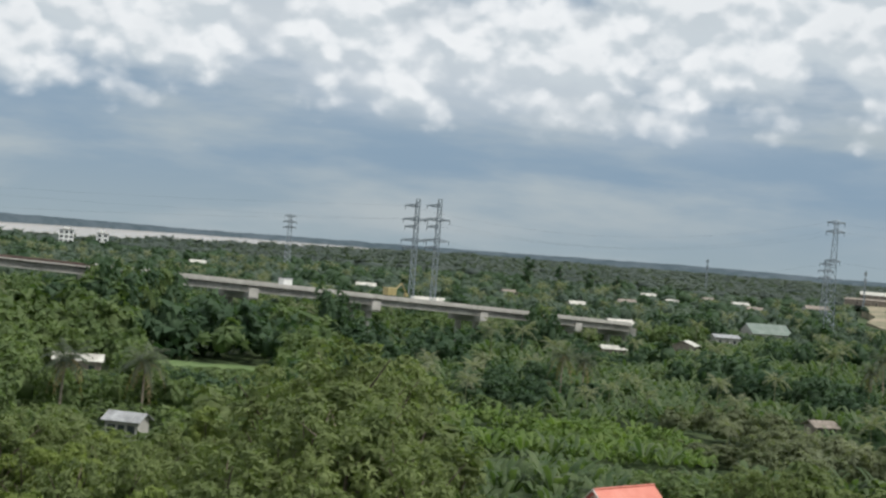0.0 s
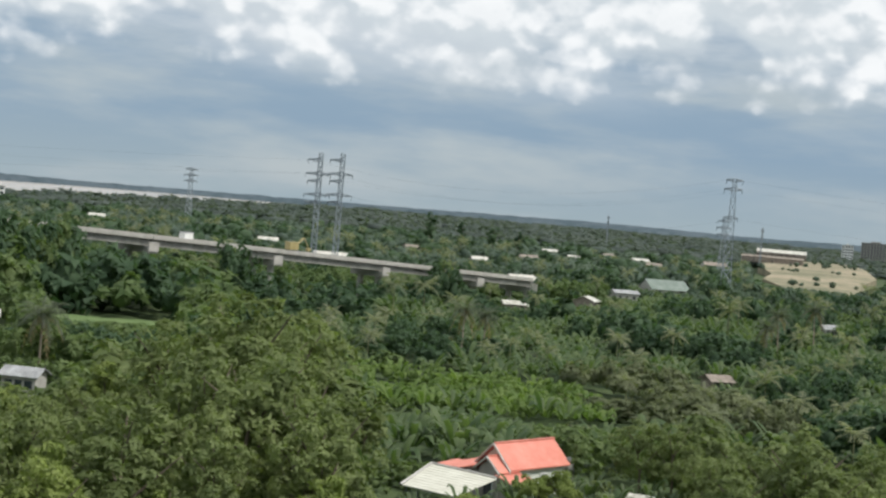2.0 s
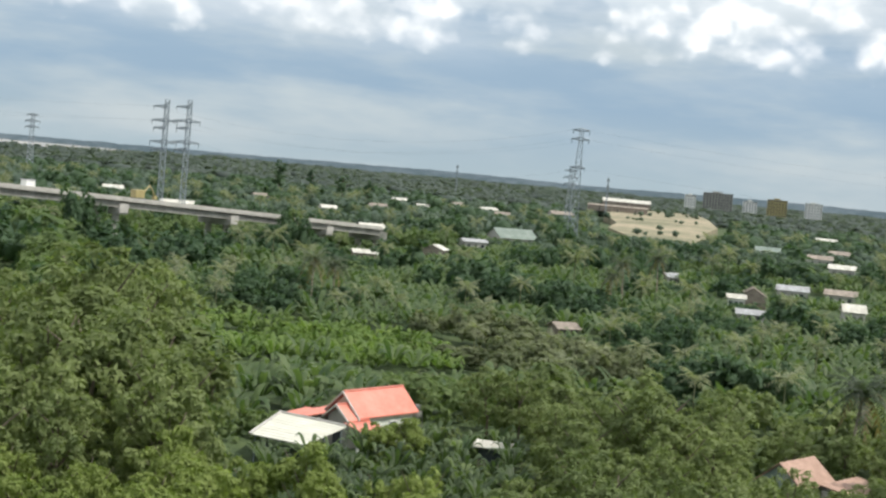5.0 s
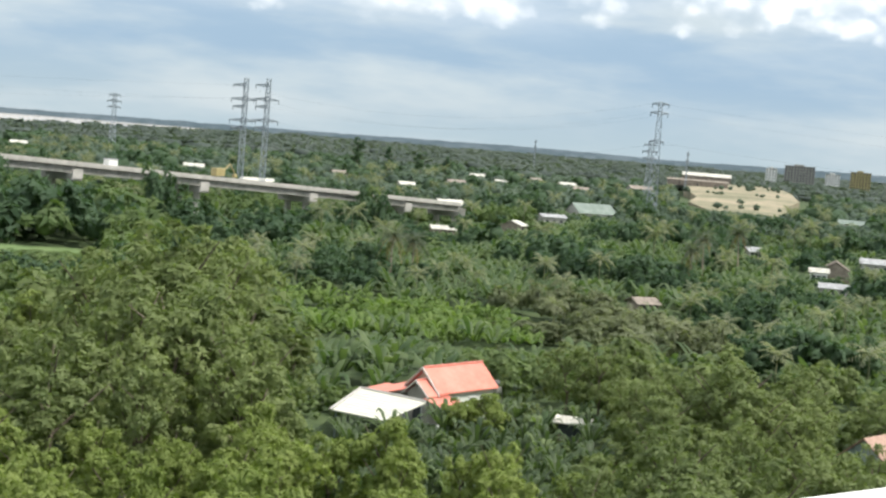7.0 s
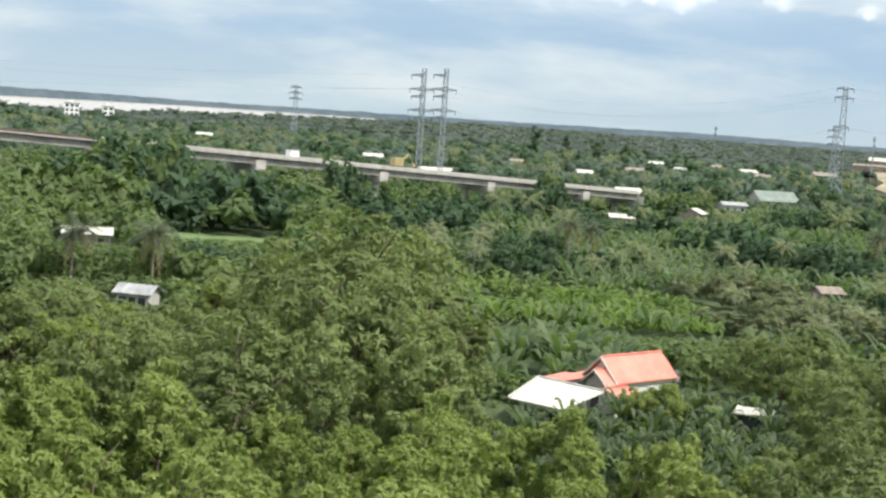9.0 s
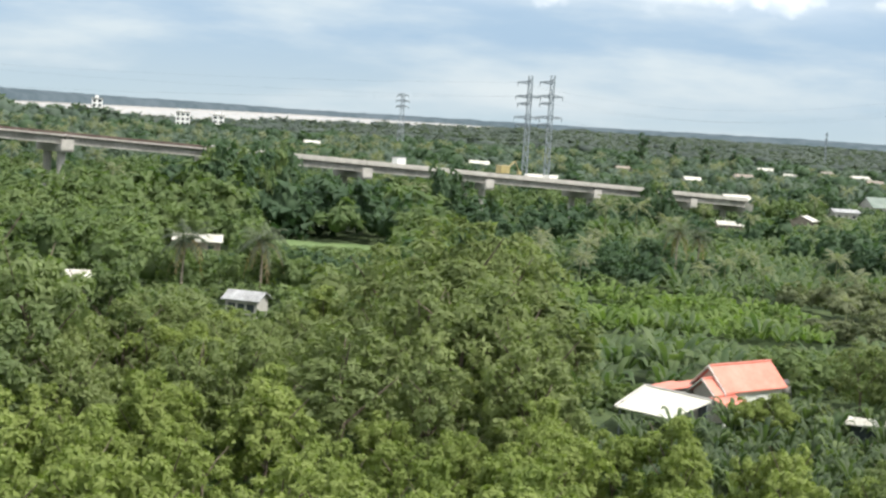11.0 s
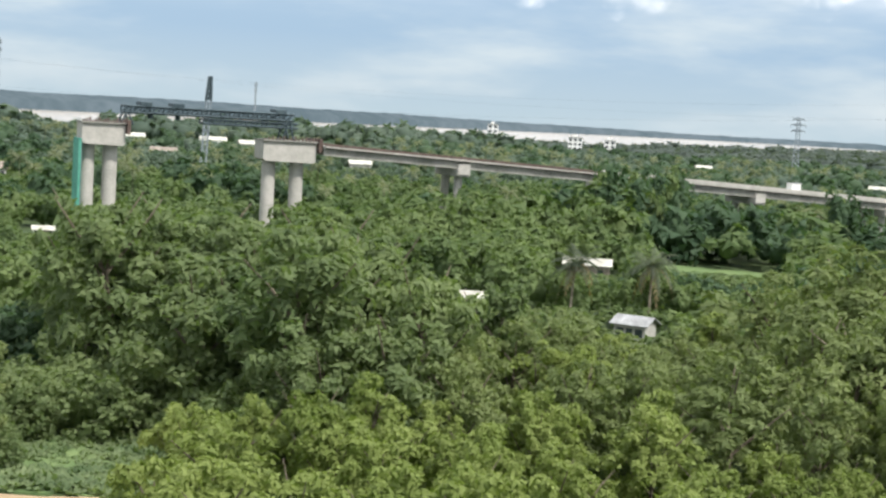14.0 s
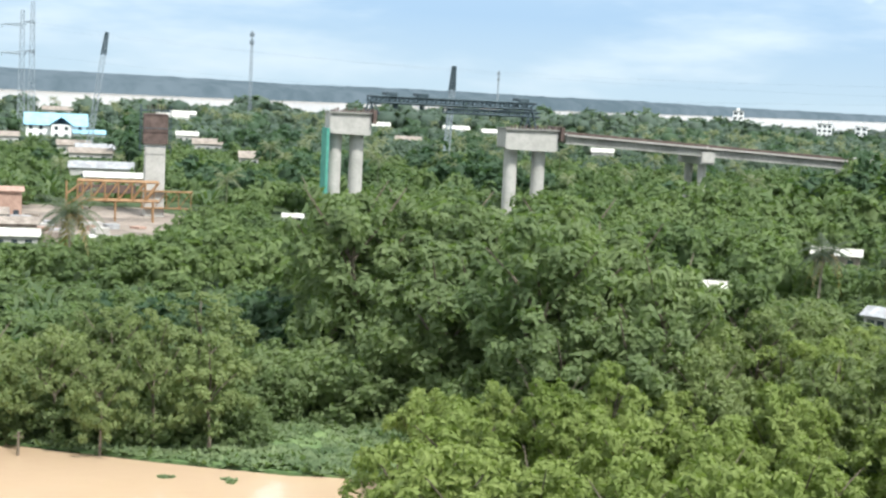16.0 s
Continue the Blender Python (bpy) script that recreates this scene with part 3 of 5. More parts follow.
def crown(rng, r, h, clumps, leaves, length, width, z0=0.0, upright=0.3, core=0.55, loose=0.28, lump=(0.24, 0.40)):
    """A crown of leaf clumps round a dense inside. r, h: half width and height; z0: its foot. Returns verts, quads, tris."""
    d = unit(rng.normal(size=(clumps, 3)))
    d[:, 2] = np.where(d[:, 2] < -0.72, -d[:, 2], d[:, 2])
    f = rng.uniform(0.4, 1.0, (clumps, 1))
    half = np.array([r, r, h / 2])
    centre = d * half * f
    rad = rng.uniform(*lump, clumps) * min(r, h / 1.6)
    who = rng.integers(0, clumps, leaves)
    e = unit(rng.normal(size=(leaves, 3)) + 0.7 * d[who] + np.array([0, 0, 0.25]))
    p = centre[who] + e * rad[who][:, None] * rng.uniform(0.6, 1.08, (leaves, 1)) * np.array([1, 1, 0.8])
    n = unit(e + np.array([0, 0, upright]) + loose * rng.normal(size=(leaves, 3)))
    t = unit(np.cross(n, rng.normal(size=(leaves, 3))))
    b = np.cross(n, t)
    ln = length * rng.uniform(0.6, 1.3, (leaves, 1))
    wd = width * rng.uniform(0.6, 1.3, (leaves, 1))
    v = np.stack([p - b * wd / 2, p + b * wd / 2, p + t * ln - n * ln * 0.25], 1).reshape(-1, 3)
    tri = np.arange(len(v)).reshape(-1, 3)
    if not core:
        v[:, 2] += z0 + h / 2
        return v, np.zeros((0, 4), int), tri
    cv, cq, ct = ball(rng)
    cv = cv * half * core
    allv = np.concatenate([v, cv])
    allv[:, 2] += z0 + h / 2
    return allv, cq + len(v), np.concatenate([tri, ct + len(v)])


def blades(rng, count, length, width, rise, z0=0.0, steps=4, erect=-0.25):
    """Long arching leaves from one point, as folded strips: banana plants, nipa and far palms."""
    vs, qs = [], []
    for k in range(count):
        a = 2 * math.pi * (k + rng.uniform(-0.3, 0.3)) / count
        out = np.array([math.cos(a), math.sin(a), 0])
        side = np.array([-math.sin(a), math.cos(a), 0])
        ln, up = length * rng.uniform(0.75, 1.15), rise * rng.uniform(0.6, 1.3)
        base = len(vs)
        end = erect + rng.uniform(-0.35, 0.35) if erect > -0.2 else erect
        for i in range(steps + 1):
            s = i / steps
            c = out * ln * (0.12 + 0.88 * s) * (0.75 + 0.25 * (1 - s)) + np.array([0, 0, z0 + ln * (up * s - (up - end) * s * s)])
            w = width * (0.25 + 1.6 * s) * (1 - s ** 2.2) + 0.02
            sag = np.array([0, 0, -w * 0.45])
            vs += [c - side * w + sag, c, c + side * w + sag]
        for i in range(steps):
            o = base + 3 * i
            qs += [(o, o + 1, o + 4, o + 3), (o + 1, o + 2, o + 5, o + 4)]
    return np.array(vs), np.array(qs), np.zeros((0, 3), int)


def fronds(rng, count, length, z0, pairs=13, droop=0.62, wide=0.25):
    """Feathered palm leaves: a rachis with leaflets hanging on both sides."""
    vs, qs = [], []
    for k in range(count):
        a = 2 * math.pi * k * 0.382 + rng.uniform(-0.2, 0.2)
        out = np.array([math.cos(a), math.sin(a), 0])
        side = np.array([-math.sin(a), math.cos(a), 0])
        rise = 1.25 - 1.35 * k / count + rng.uniform(-0.1, 0.1)
        ln = length * rng.uniform(0.85, 1.1)

        def at(s):
            return out * ln * s * (1 - 0.18 * s) + np.array([0, 0, z0 + ln * (rise * s - droop * s * s)])
        for i in range(pairs):
            s0, s1 = (i + 0.4) / pairs, (i + 1.1) / pairs
            p, q = at(s0), at(s1)
            w = ln * wide * math.sin(math.pi * min(1, 0.18 + 0.8 * s0)) + 0.05
            for sg in (-1, 1):
                tip = (p + q) / 2 + sg * side * w * 0.9 + (q - p) * 0.9 + np.array([0, 0, -w * rng.uniform(0.3, 0.75)])
                b = len(vs)
                vs += [p, q, tip + (q - p) * 0.25, tip]
                qs.append((b, b + 1, b + 2, b + 3))
    return np.array(vs), np.array(qs), np.zeros((0, 3), int)


def joined(shapes, rows):
    """One big mesh's arrays from rows of (shape, x, y, z, scale, height scale, turn)."""
    vs, qs, ts, n = [], [], [], 0
    for k, x, y, z, s, sh, a in rows:
        v, q, t = shapes[k]
        c, d = math.cos(a), math.sin(a)
        vs.append(v @ (np.array([[c, d, 0], [-d, c, 0], [0, 0, 1]]) * np.array([s, s, sh])) + np.array([x, y, z]))
        qs.append(q + n)
        ts.append(t + n)
        n += len(v)
    return np.concatenate(vs), np.concatenate(qs), np.concatenate(ts)


def trunk_shape(rng, h, r, limbs):
    """A tapered, leaning trunk that forks into limbs."""
    bm = bmesh.new()
    pts = [Vector((0, 0, -0.2))]
    for i in range(4):
        pts.append(Vector((rng.uniform(-0.25, 0.25) * (i + 1) * 0.5, rng.uniform(-0.25, 0.25) * (i + 1) * 0.5, h * (i + 1) / 4)))
    for i in range(4):
        bar(bm, pts[i], pts[i + 1], r * (1 - 0.2 * i), r * (0.8 - 0.2 * i), 6)
    for k in range(limbs):
        a = 2 * math.pi * k / limbs + rng.uniform(-0.4, 0.4)
        s = pts[2 + k % 2]
        m = s + Vector((math.cos(a) * h * 0.16, math.sin(a) * h * 0.16, h * 0.2))
        e = m + Vector((math.cos(a) * h * 0.16, math.sin(a) * h * 0.16, h * rng.uniform(0.1, 0.24)))
        bar(bm, s, m, r * 0.45, r * 0.32, 5)
        bar(bm, m, e, r * 0.32, r * 0.12, 5)
    return bm


def near_kind(x, y, yaw, d):
    """The kind and height of the tree that stands here, in the belt next to the building; None where none stands."""
    if yaw > 30.0 and d < 130 and not (yaw > 35.5 and d > 109):
        return None
    if 26.5 < yaw <= 30.0 and 103 < d < 122:
        return None
    if -13.5 < yaw < -1.5 and 104 < d < 134:
        return None                                   # bananas before the house
    if d < 104 and yaw < 22 and yaw > -13:
        return "lime", 9.2 + 1.3 * wave(x, y, 0.05) - (1.0 if yaw < -4 else 0.0)
    if d < 102 and 22 < yaw < 31:
        return "lime", 9.6
    if yaw < -10:
        return "olive", 9.4 + 1.5 * wave(x, y, 0.06, 3.0)
    if -0.8 < yaw < 5.0 and d > 116:
        return "olive", 16.0 + 1.5 * wave(x, y, 0.07, 5.0)
    if -1.5 < yaw < 6.5 and d > 104:
        return "olive", 12.0 + 2 * wave(x, y, 0.07, 5.0)
    if yaw > 32.5 and d > 127:
        return None                                   # bananas below the building yard
    if yaw > 35.5:
        return "olive", 9.5 + 1.5 * wave(x, y, 0.08, 2.0)
    if yaw > 19.0 and d > 108:
        return "green", 13.5 + 2.5 * wave(x, y, 0.06, 8.0)
    u = wave(x, y, 0.05, 1.0)
    return ("lime" if u > 0.22 else "olive" if u > -0.12 or yaw < 12 else "green"), 10.3 + 2.0 * wave(x, y, 0.06, 6.0)


def make_near_trees():
    rng = np.random.default_rng(7)
    looks = {"lime": (LEAF_LIME, 0.53, 0.27, 58, 3400, (0.13, 0.26), "yellow-green broadleaf tree with glossy leaf clusters, leafing low"),
             "olive": (LEAF_OLIVE, 0.41, 0.215, 80, 4300, (0.11, 0.25), "olive-green tree with fine feathery foliage and thin dark limbs"),
             "green": (LEAF_TALL, 0.47, 0.265, 62, 3600, (0.13, 0.27), "tall mid-green broadleaf tree with a dense uneven crown")}
    kinds = {}
    for name, (mat, ln, wd, clumps, leaves, lump, label) in looks.items():
        kinds[name] = []
        for k in range(5):
            ob = thing("tree", Matrix(), label, "tree", "trees below the balcony")
            # built 10 m tall
            v, q, t = crown(rng, 3.6, 9.3, clumps, leaves, ln, wd, z0=0.6, upright=0.45, core=0, loose=0.45, lump=lump)
            c = new("crown", mesh_of("crown", v, q, t, mat))
            c.parent = ob
            part("trunk", trunk_shape(rng, 8.0, 0.2, 5), BARK, ob)
            kinds[name].append(ob)
    used, count = set(), 0
    for x, y, yaw, d in sector(68, 152, 5.7, -31, 47, rng):
        kind = near_kind(x, y, yaw, d)
        if kind is None or not free(x, y, 1.5):
            continue
        name, h = kind
        h = h * rng.uniform(0.86, 1.14)
        h = min(h, tallest(yaw, d, 1.3))
        if h < 3.2:
            continue
        k = int(rng.integers(0, 5))
        s = h / 10
        w = max(0.72, s * 0.95) * rng.uniform(0.85, 1.2)
        m = pose(x, y, 0, 0, 0, float(rng.uniform(0, 360))) @ Matrix.Diagonal((w, w, s, 1))
        count += 1
        if (name, k) not in used:
            used.add((name, k))
            kinds[name][k].matrix_world = m
        else:
            copy_thing(kinds[name][k], m)
    print("near trees", count, len(used))


def stuff(name, label, arrays, mat):
    v, q, t = arrays
    ob = new(name, mesh_of(name, v, q, t, mat))
    print(name, len(q) * 2 + len(t))
    return tagged(ob, label, "trees", kind="stuff")


def zone(x, y, yaw, d):
    """What grows beyond the nearest belt, and how tall."""
    s = (x - VIA[0]) * VIA[2] + (y - VIA[1]) * VIA[3]
    off = (x - VIA[0]) * VIA[3] - (y - VIA[1]) * VIA[2]          # above 0: on this side of the viaduct
    w = wave(x, y, 0.03, 4.0)
    if d < 480 and off > 0:
        if yaw > 33:
            if d < 185:
                return ("dark" if w > 0.1 else "green"), 5.0 + 3 * w
            return "green", 7.0 + 2 * w
        if yaw > 20.5:
            return "green", (13.0 if d < 178 else 8.0) + 3 * w
        if yaw > 4.0:
            if off < 45 and w > -0.22:
                return ("green" if w < 0.25 else "dark"), 13.0 + 3.5 * w
            if d < 185:
                return "olive" if w > 0 else "green", 9.5 + 2 * w
            return ("green" if w < 0.2 else "dark"), 9.5 + 2 * w
        if yaw > -1.0 and d < 172:
            return "olive", 14.5 + 2 * w
        if yaw < -8.0 and d < 176:
            return "olive" if yaw < -13 else "green", 7.0 + 2 * w
        if d < 190:
            return ("banana", 1.0 + 0.3 * w) if w > -0.12 else ("green", 5.0 + 1.5 * w)
        if -18.5 < yaw < -9.5 + 2 * w and 178 < d < 240 + 20 * w:
            return "brown", 5.2 + 1.5 * w
        u = wave(x, y, 0.035, 9.0)
        if u > 0.16:
            return "dark", 7.5 + 2.5 * u
        if u < 0.13:
            return "banana", 1.05 + 0.3 * w
        return "green", 5.0 + 2.0 * w
    low = 1.0 if d < 620 else 0.8
    if w > 0.32:
        return "dark", (9.0 + 3 * w) * low
    if w < -0.25 and d < 900:
        return "banana", 1.25 + 0.2 * w
    if yaw > -2 and d > 0.8 * float(np.interp(yaw, [p[0] for p in NEAR_BANK[::-1]], [p[1] for p in NEAR_BANK[::-1]])):
        low = (1.25 if yaw > 32 else 1.75) + 1.1 * wave(x, y, 0.02, 21.0)
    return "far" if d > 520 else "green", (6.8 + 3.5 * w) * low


def make_woods():
    rng = np.random.default_rng(11)
    mid = [crown(rng, 3.4, 7.8, 26, 430, 1.0, 0.64, z0=0.2, upright=0.5, core=0.42, lump=(0.18, 0.34)) for k in range(6)]
    thin = [crown(rng, 3.8, 9.0, 11, 120, 1.7, 1.15, z0=-0.2, upright=0.5, core=0.5, lump=(0.22, 0.42)) for k in range(6)]
    coarse = [crown(rng, 5.6, 8.5, 7, 38, 3.6, 2.4, z0=0.0, upright=0.5, core=0.8) for k in range(6)]
    leafy = [blades(rng, 9, 3.0, 0.34, 1.6, z0=1.0, steps=3, erect=0.35) for k in range(5)]
    rows = {}
    for d0, d1, step, shape in ((152, 300, 5.4, "mid"), (300, 620, 7.0, "thin"), (620, 1300, 13.0, "coarse")):
        for x, y, yaw, d in sector(d0, d1, step, -31, 47, rng):
            if on_sand(yaw, d) and wave(x, y, 0.022, 31.0) > 0.2 and shape == "coarse":
                k = rng.uniform(0.25, 0.5)
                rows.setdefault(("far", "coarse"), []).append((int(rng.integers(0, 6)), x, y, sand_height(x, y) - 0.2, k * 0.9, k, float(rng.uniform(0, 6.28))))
            if not free(x, y, 1.0) or in_river(yaw, d, 5.0):
                continue
            kind, h = zone(x, y, yaw, d)
            a, j = float(rng.uniform(0, 6.28)), rng.uniform(0.78, 1.25)
            top = tallest(yaw, d, 0.35 if d > 300 else 0.9)
            if top < 1.8:
                continue
            if kind == "banana":
                h = min(h, top / 4.2)
            h = min(h, top / j)
            if kind == "banana":
                n = 2 if d < 620 else 1
                for _ in range(n):
                    s = h * j * rng.uniform(0.9, 1.3)
                    rows.setdefault(("banana", "leafy"), []).append((int(rng.integers(0, 5)), x + rng.uniform(-2, 2), y + rng.uniform(-2, 2), 0, s * 1.1, s * 1.15, a + rng.uniform(0, 3)))
                continue
            full = {"mid": 9.2, "thin": 9.6, "coarse": 8.8}[shape]
            sh = h * j / full
            sw = max(sh, 0.78) * rng.uniform(0.85, 1.15)
            rows.setdefault((kind, shape), []).append((int(rng.integers(0, 6)), x, y, 0, sw, sh, a))
    for x, y, yaw, d in sector(126, 186, 2.7, 32.5, 47, rng):
        if free(x, y, 0.5):
            k = min(rng.uniform(0.65, 1.15), tallest(yaw, d, 0.3) / 4.2)
            if k > 0.3:
                rows.setdefault(("banana", "leafy"), []).append((int(rng.integers(0, 5)), x, y, 0, k, k, float(rng.uniform(0, 6.28))))
    for left, right in SCREEN:
        yaw = left - 0.25
        while yaw > right:
            s, far = deck_at(yaw)
            for gap in (13, 24):
                d = far - gap - rng.uniform(0, 8)
                h = (28 - (26.8 - deck_height(s)) * d / far) + rng.uniform(-1.8, 1.6)
                x, y = polar(yaw + rng.uniform(-0.25, 0.25), d)
                w = 0.75 * h / 9.2 * rng.uniform(0.8, 1.1)
                rows.setdefault(("dark" if rng.uniform() < 0.35 else "green", "mid"), []).append((int(rng.integers(0, 6)), x, y, 0, w, h / 7.8, float(rng.uniform(0, 6.28))))
            yaw -= 0.45
    shapes = {"mid": mid, "thin": thin, "coarse": coarse, "leafy": leafy}
    mats = {"green": LEAF, "dark": LEAF_DARK, "olive": LEAF_OLIVE, "far": LEAF_FAR_HAZED, "banana": LEAF_BANANA, "brown": LEAF_BROWN}
    labels = {"green": "dense mid-green delta woodland of broadleaf trees", "dark": "dark green clumps of taller trees among the woods",
              "olive": "olive-green fine-leaved woodland", "far": "distant wooded plain, haze put into its grey-green colour", "banana": "banana and nipa palms with long arching leaves", "brown": "brownish-green scrub of half-dry bushes"}
    names = {"green": "woodland", "dark": "dark_woodland", "olive": "olive_woodland", "far": "far_woodland", "banana": "banana_grove", "brown": "brown_scrub"}
    for (kind, shape), rs in rows.items():
        stuff(names[kind], labels[kind], joined(shapes[shape], rs), mats[kind])
    # the far bank and the rim of the plain
    lump = [crown(rng, 16, 13, 14, 62, 6.0, 3.8, z0=-1.5, upright=0.5, core=0.8) for k in range(5)]
    rs = []
    for d0, d1, step in ((1300, 2000, 32), (2000, 3200, 52), (3200, 4800, 85)):
        for x, y, yaw, d in sector(d0, d1, step, -31, 48, rng):
            if in_river(yaw, d, step * 0.4) or beyond(yaw, d) or d > 4400:
                continue
            g = step / 28
            h = (0.72 + 0.22 * wave(x, y, 0.004, 2.0) + rng.uniform(-0.16, 0.2)) * (0.85 + 0.4 * wave(x, y, 0.01, 6.0) if yaw > -2 else 0.75)
            rs.append((int(rng.integers(0, 5)), x, y, 0, g, h, float(rng.uniform(0, 6.28))))
    stuff("distant_woods", "belt of woods on the horizon, haze in its grey-green colour", joined(lump, rs), LEAF_DISTANT_HAZED)


def beyond(yaw, d):
    """Whether a place lies past the wide river."""
    return yaw > -1 and d > float(np.interp(yaw, [p[0] for p in FAR_BANK[::-1]], [p[1] for p in FAR_BANK[::-1]]))


def in_river(yaw, d, pad=0.0):
    ys = [p[0] for p in NEAR_BANK[::-1]]
    if yaw < ys[0]:
        return False
    a = float(np.interp(yaw, ys, [p[1] for p in NEAR_BANK[::-1]]))
    b = float(np.interp(yaw, ys, [p[1] for p in FAR_BANK[::-1]]))
    return a - 20 - pad < d < b + pad


def make_shrubs():
    """Low growth under and between the trees, and the orchard rows behind the house."""
    rng = np.random.default_rng(23)
    low = [crown(rng, 1.9, 2.6, 10, 150, 0.62, 0.42, z0=-0.4, upright=0.6, core=0.35) for k in range(5)]
    thicket = [crown(rng, 2.7, 5.0, 26, 700, 0.40, 0.25, z0=-0.3, upright=0.5, core=0, loose=0.45, lump=(0.16, 0.30)) for k in range(5)]
    rows, high = [], []
    for x, y, yaw, d in sector(96, 152, 3.9, -31, 47, rng):
        if (yaw > 29.5 and d < 128 and not (yaw > 36.5 and d > 112)) or not free(x, y, 0.6):
            continue
        top = min(3.4, tallest(yaw, d, 0.3))
        if top > 0.8:
            s = top / 3.0 * rng.uniform(0.5, 1.1)
            rows.append((int(rng.integers(0, 5)), x, y, 0, max(s, 0.6), s, float(rng.uniform(0, 6.28))))
    for k in range(90):
        yaw, d = rng.uniform(35.5, 47), rng.uniform(112.5, 119)
        x, y = polar(yaw, d)
        s = rng.uniform(0.5, 0.95)
        high.append((int(rng.integers(0, 5)), x, y, 0, s * 1.1, s, float(rng.uniform(0, 6.28))))
    for k in range(300):
        yaw, d = rng.uniform(19.0, 36), rng.uniform(112, 134)
        if yaw > 28 and d < 121:
            continue
        x, y = polar(yaw, d)
        s = rng.uniform(0.5, 1.3)
        high.append((int(rng.integers(0, 5)), x, y, 0, s * 1.1, s, float(rng.uniform(0, 6.28))))
    stuff("thicket", "tall mid-green thicket of bushes along the water plants", joined(thicket, high), LEAF_TALL)
    stuff("undergrowth", "dense green shrubs and creepers under the trees", joined(low, rows), LEAF)
    bush = [crown(rng, 1.5, 2.2, 10, 90, 0.58, 0.38, z0=-0.2, upright=0.6, core=0.4) for k in range(5)]
    rows = []
    leafy = [blades(rng, 9, 3.0, 0.34, 1.6, z0=0.8, steps=3, erect=0.4) for k in range(4)]
    tall = []
    y = 202.0
    while y < 238:
        x = 2.0 + 4 * wave(0, y, 0.05)
        while x < 36 + 8 * wave(9, y, 0.06):
            if wave(x, y, 0.05, 12.0) > -0.5:
                s = rng.uniform(0.6, 1.6)
                if rng.uniform() < (0.55 if y < 212 else 0.18):
                    tall.append((int(rng.integers(0, 4)), x, y, 0, s * 0.8, s * 0.8, float(rng.uniform(0, 6.28))))
                    x += 2.0
                    continue
                rows.append((int(rng.integers(0, 5)), x + rng.uniform(-0.5, 0.5), y + rng.uniform(-0.5, 0.5), 0, s, s, float(rng.uniform(0, 6.28))))
            x += 2.3
        y += 2.7
    stuff("orchard_bananas", "light green banana plants between the orchard rows", joined(leafy, tall), LEAF_ORCHARD)
    stuff("orchard_bushes", "rows of bright lime-green orchard bushes", joined(bush, rows), LEAF_ORCHARD)


def make_hyacinth():
    """The mat of water plants along the creek."""
    rng = np.random.default_rng(31)
    pts = [(-80, 81.5), (-67.6, 84.5), (-58, 87.5), (-48, 91.5), (-47, 108), (-58, 120), (-78, 114), (-92, 103), (-100, 96)]
    bm = bmesh.new()
    prism(bm, pts, -0.2, 0.24)
    tagged(part("water_plant_mat", bm, GRASS), "flat raft of pale green floating water plants", "water plants", kind="structure")
    tuft = [blades(rng, 8, 0.75, 0.20, 0.9, z0=0.0, steps=2, erect=0.3) for k in range(5)]
    lo, hi, rows = np.min(pts, 0), np.max(pts, 0), []
    for _ in range(6000):
        x, y = rng.uniform(lo[0], hi[0]), rng.uniform(lo[1], hi[1])
        inside = False
        for (x0, y0), (x1, y1) in zip(pts, pts[1:] + pts[:1]):
            if (y0 > y) != (y1 > y) and x < (x1 - x0) * (y - y0) / (y1 - y0) + x0:
                inside = not inside
        if inside:
            s = rng.uniform(0.9, 2.2) * (1 + 1.0 * wave(x, y, 0.13, 3.0)) * 0.6
            rows.append((int(rng.integers(0, 5)), x, y, 0.2, s, s, float(rng.uniform(0, 6.28))))
    for x, y in ((-64.5, 81.2), (-60.4, 83.0), (-60.7, 83.3)):
        for _ in range(9):
            rows.append((int(rng.integers(0, 5)), x + rng.uniform(-0.5, 0.5), y + rng.uniform(-0.3, 0.3), 0.1, 0.5, 0.5, float(rng.uniform(0, 6.28))))
    stuff("water_hyacinth", "pale green water hyacinth growing along the creek bank", joined(tuft, rows), HYACINTH)


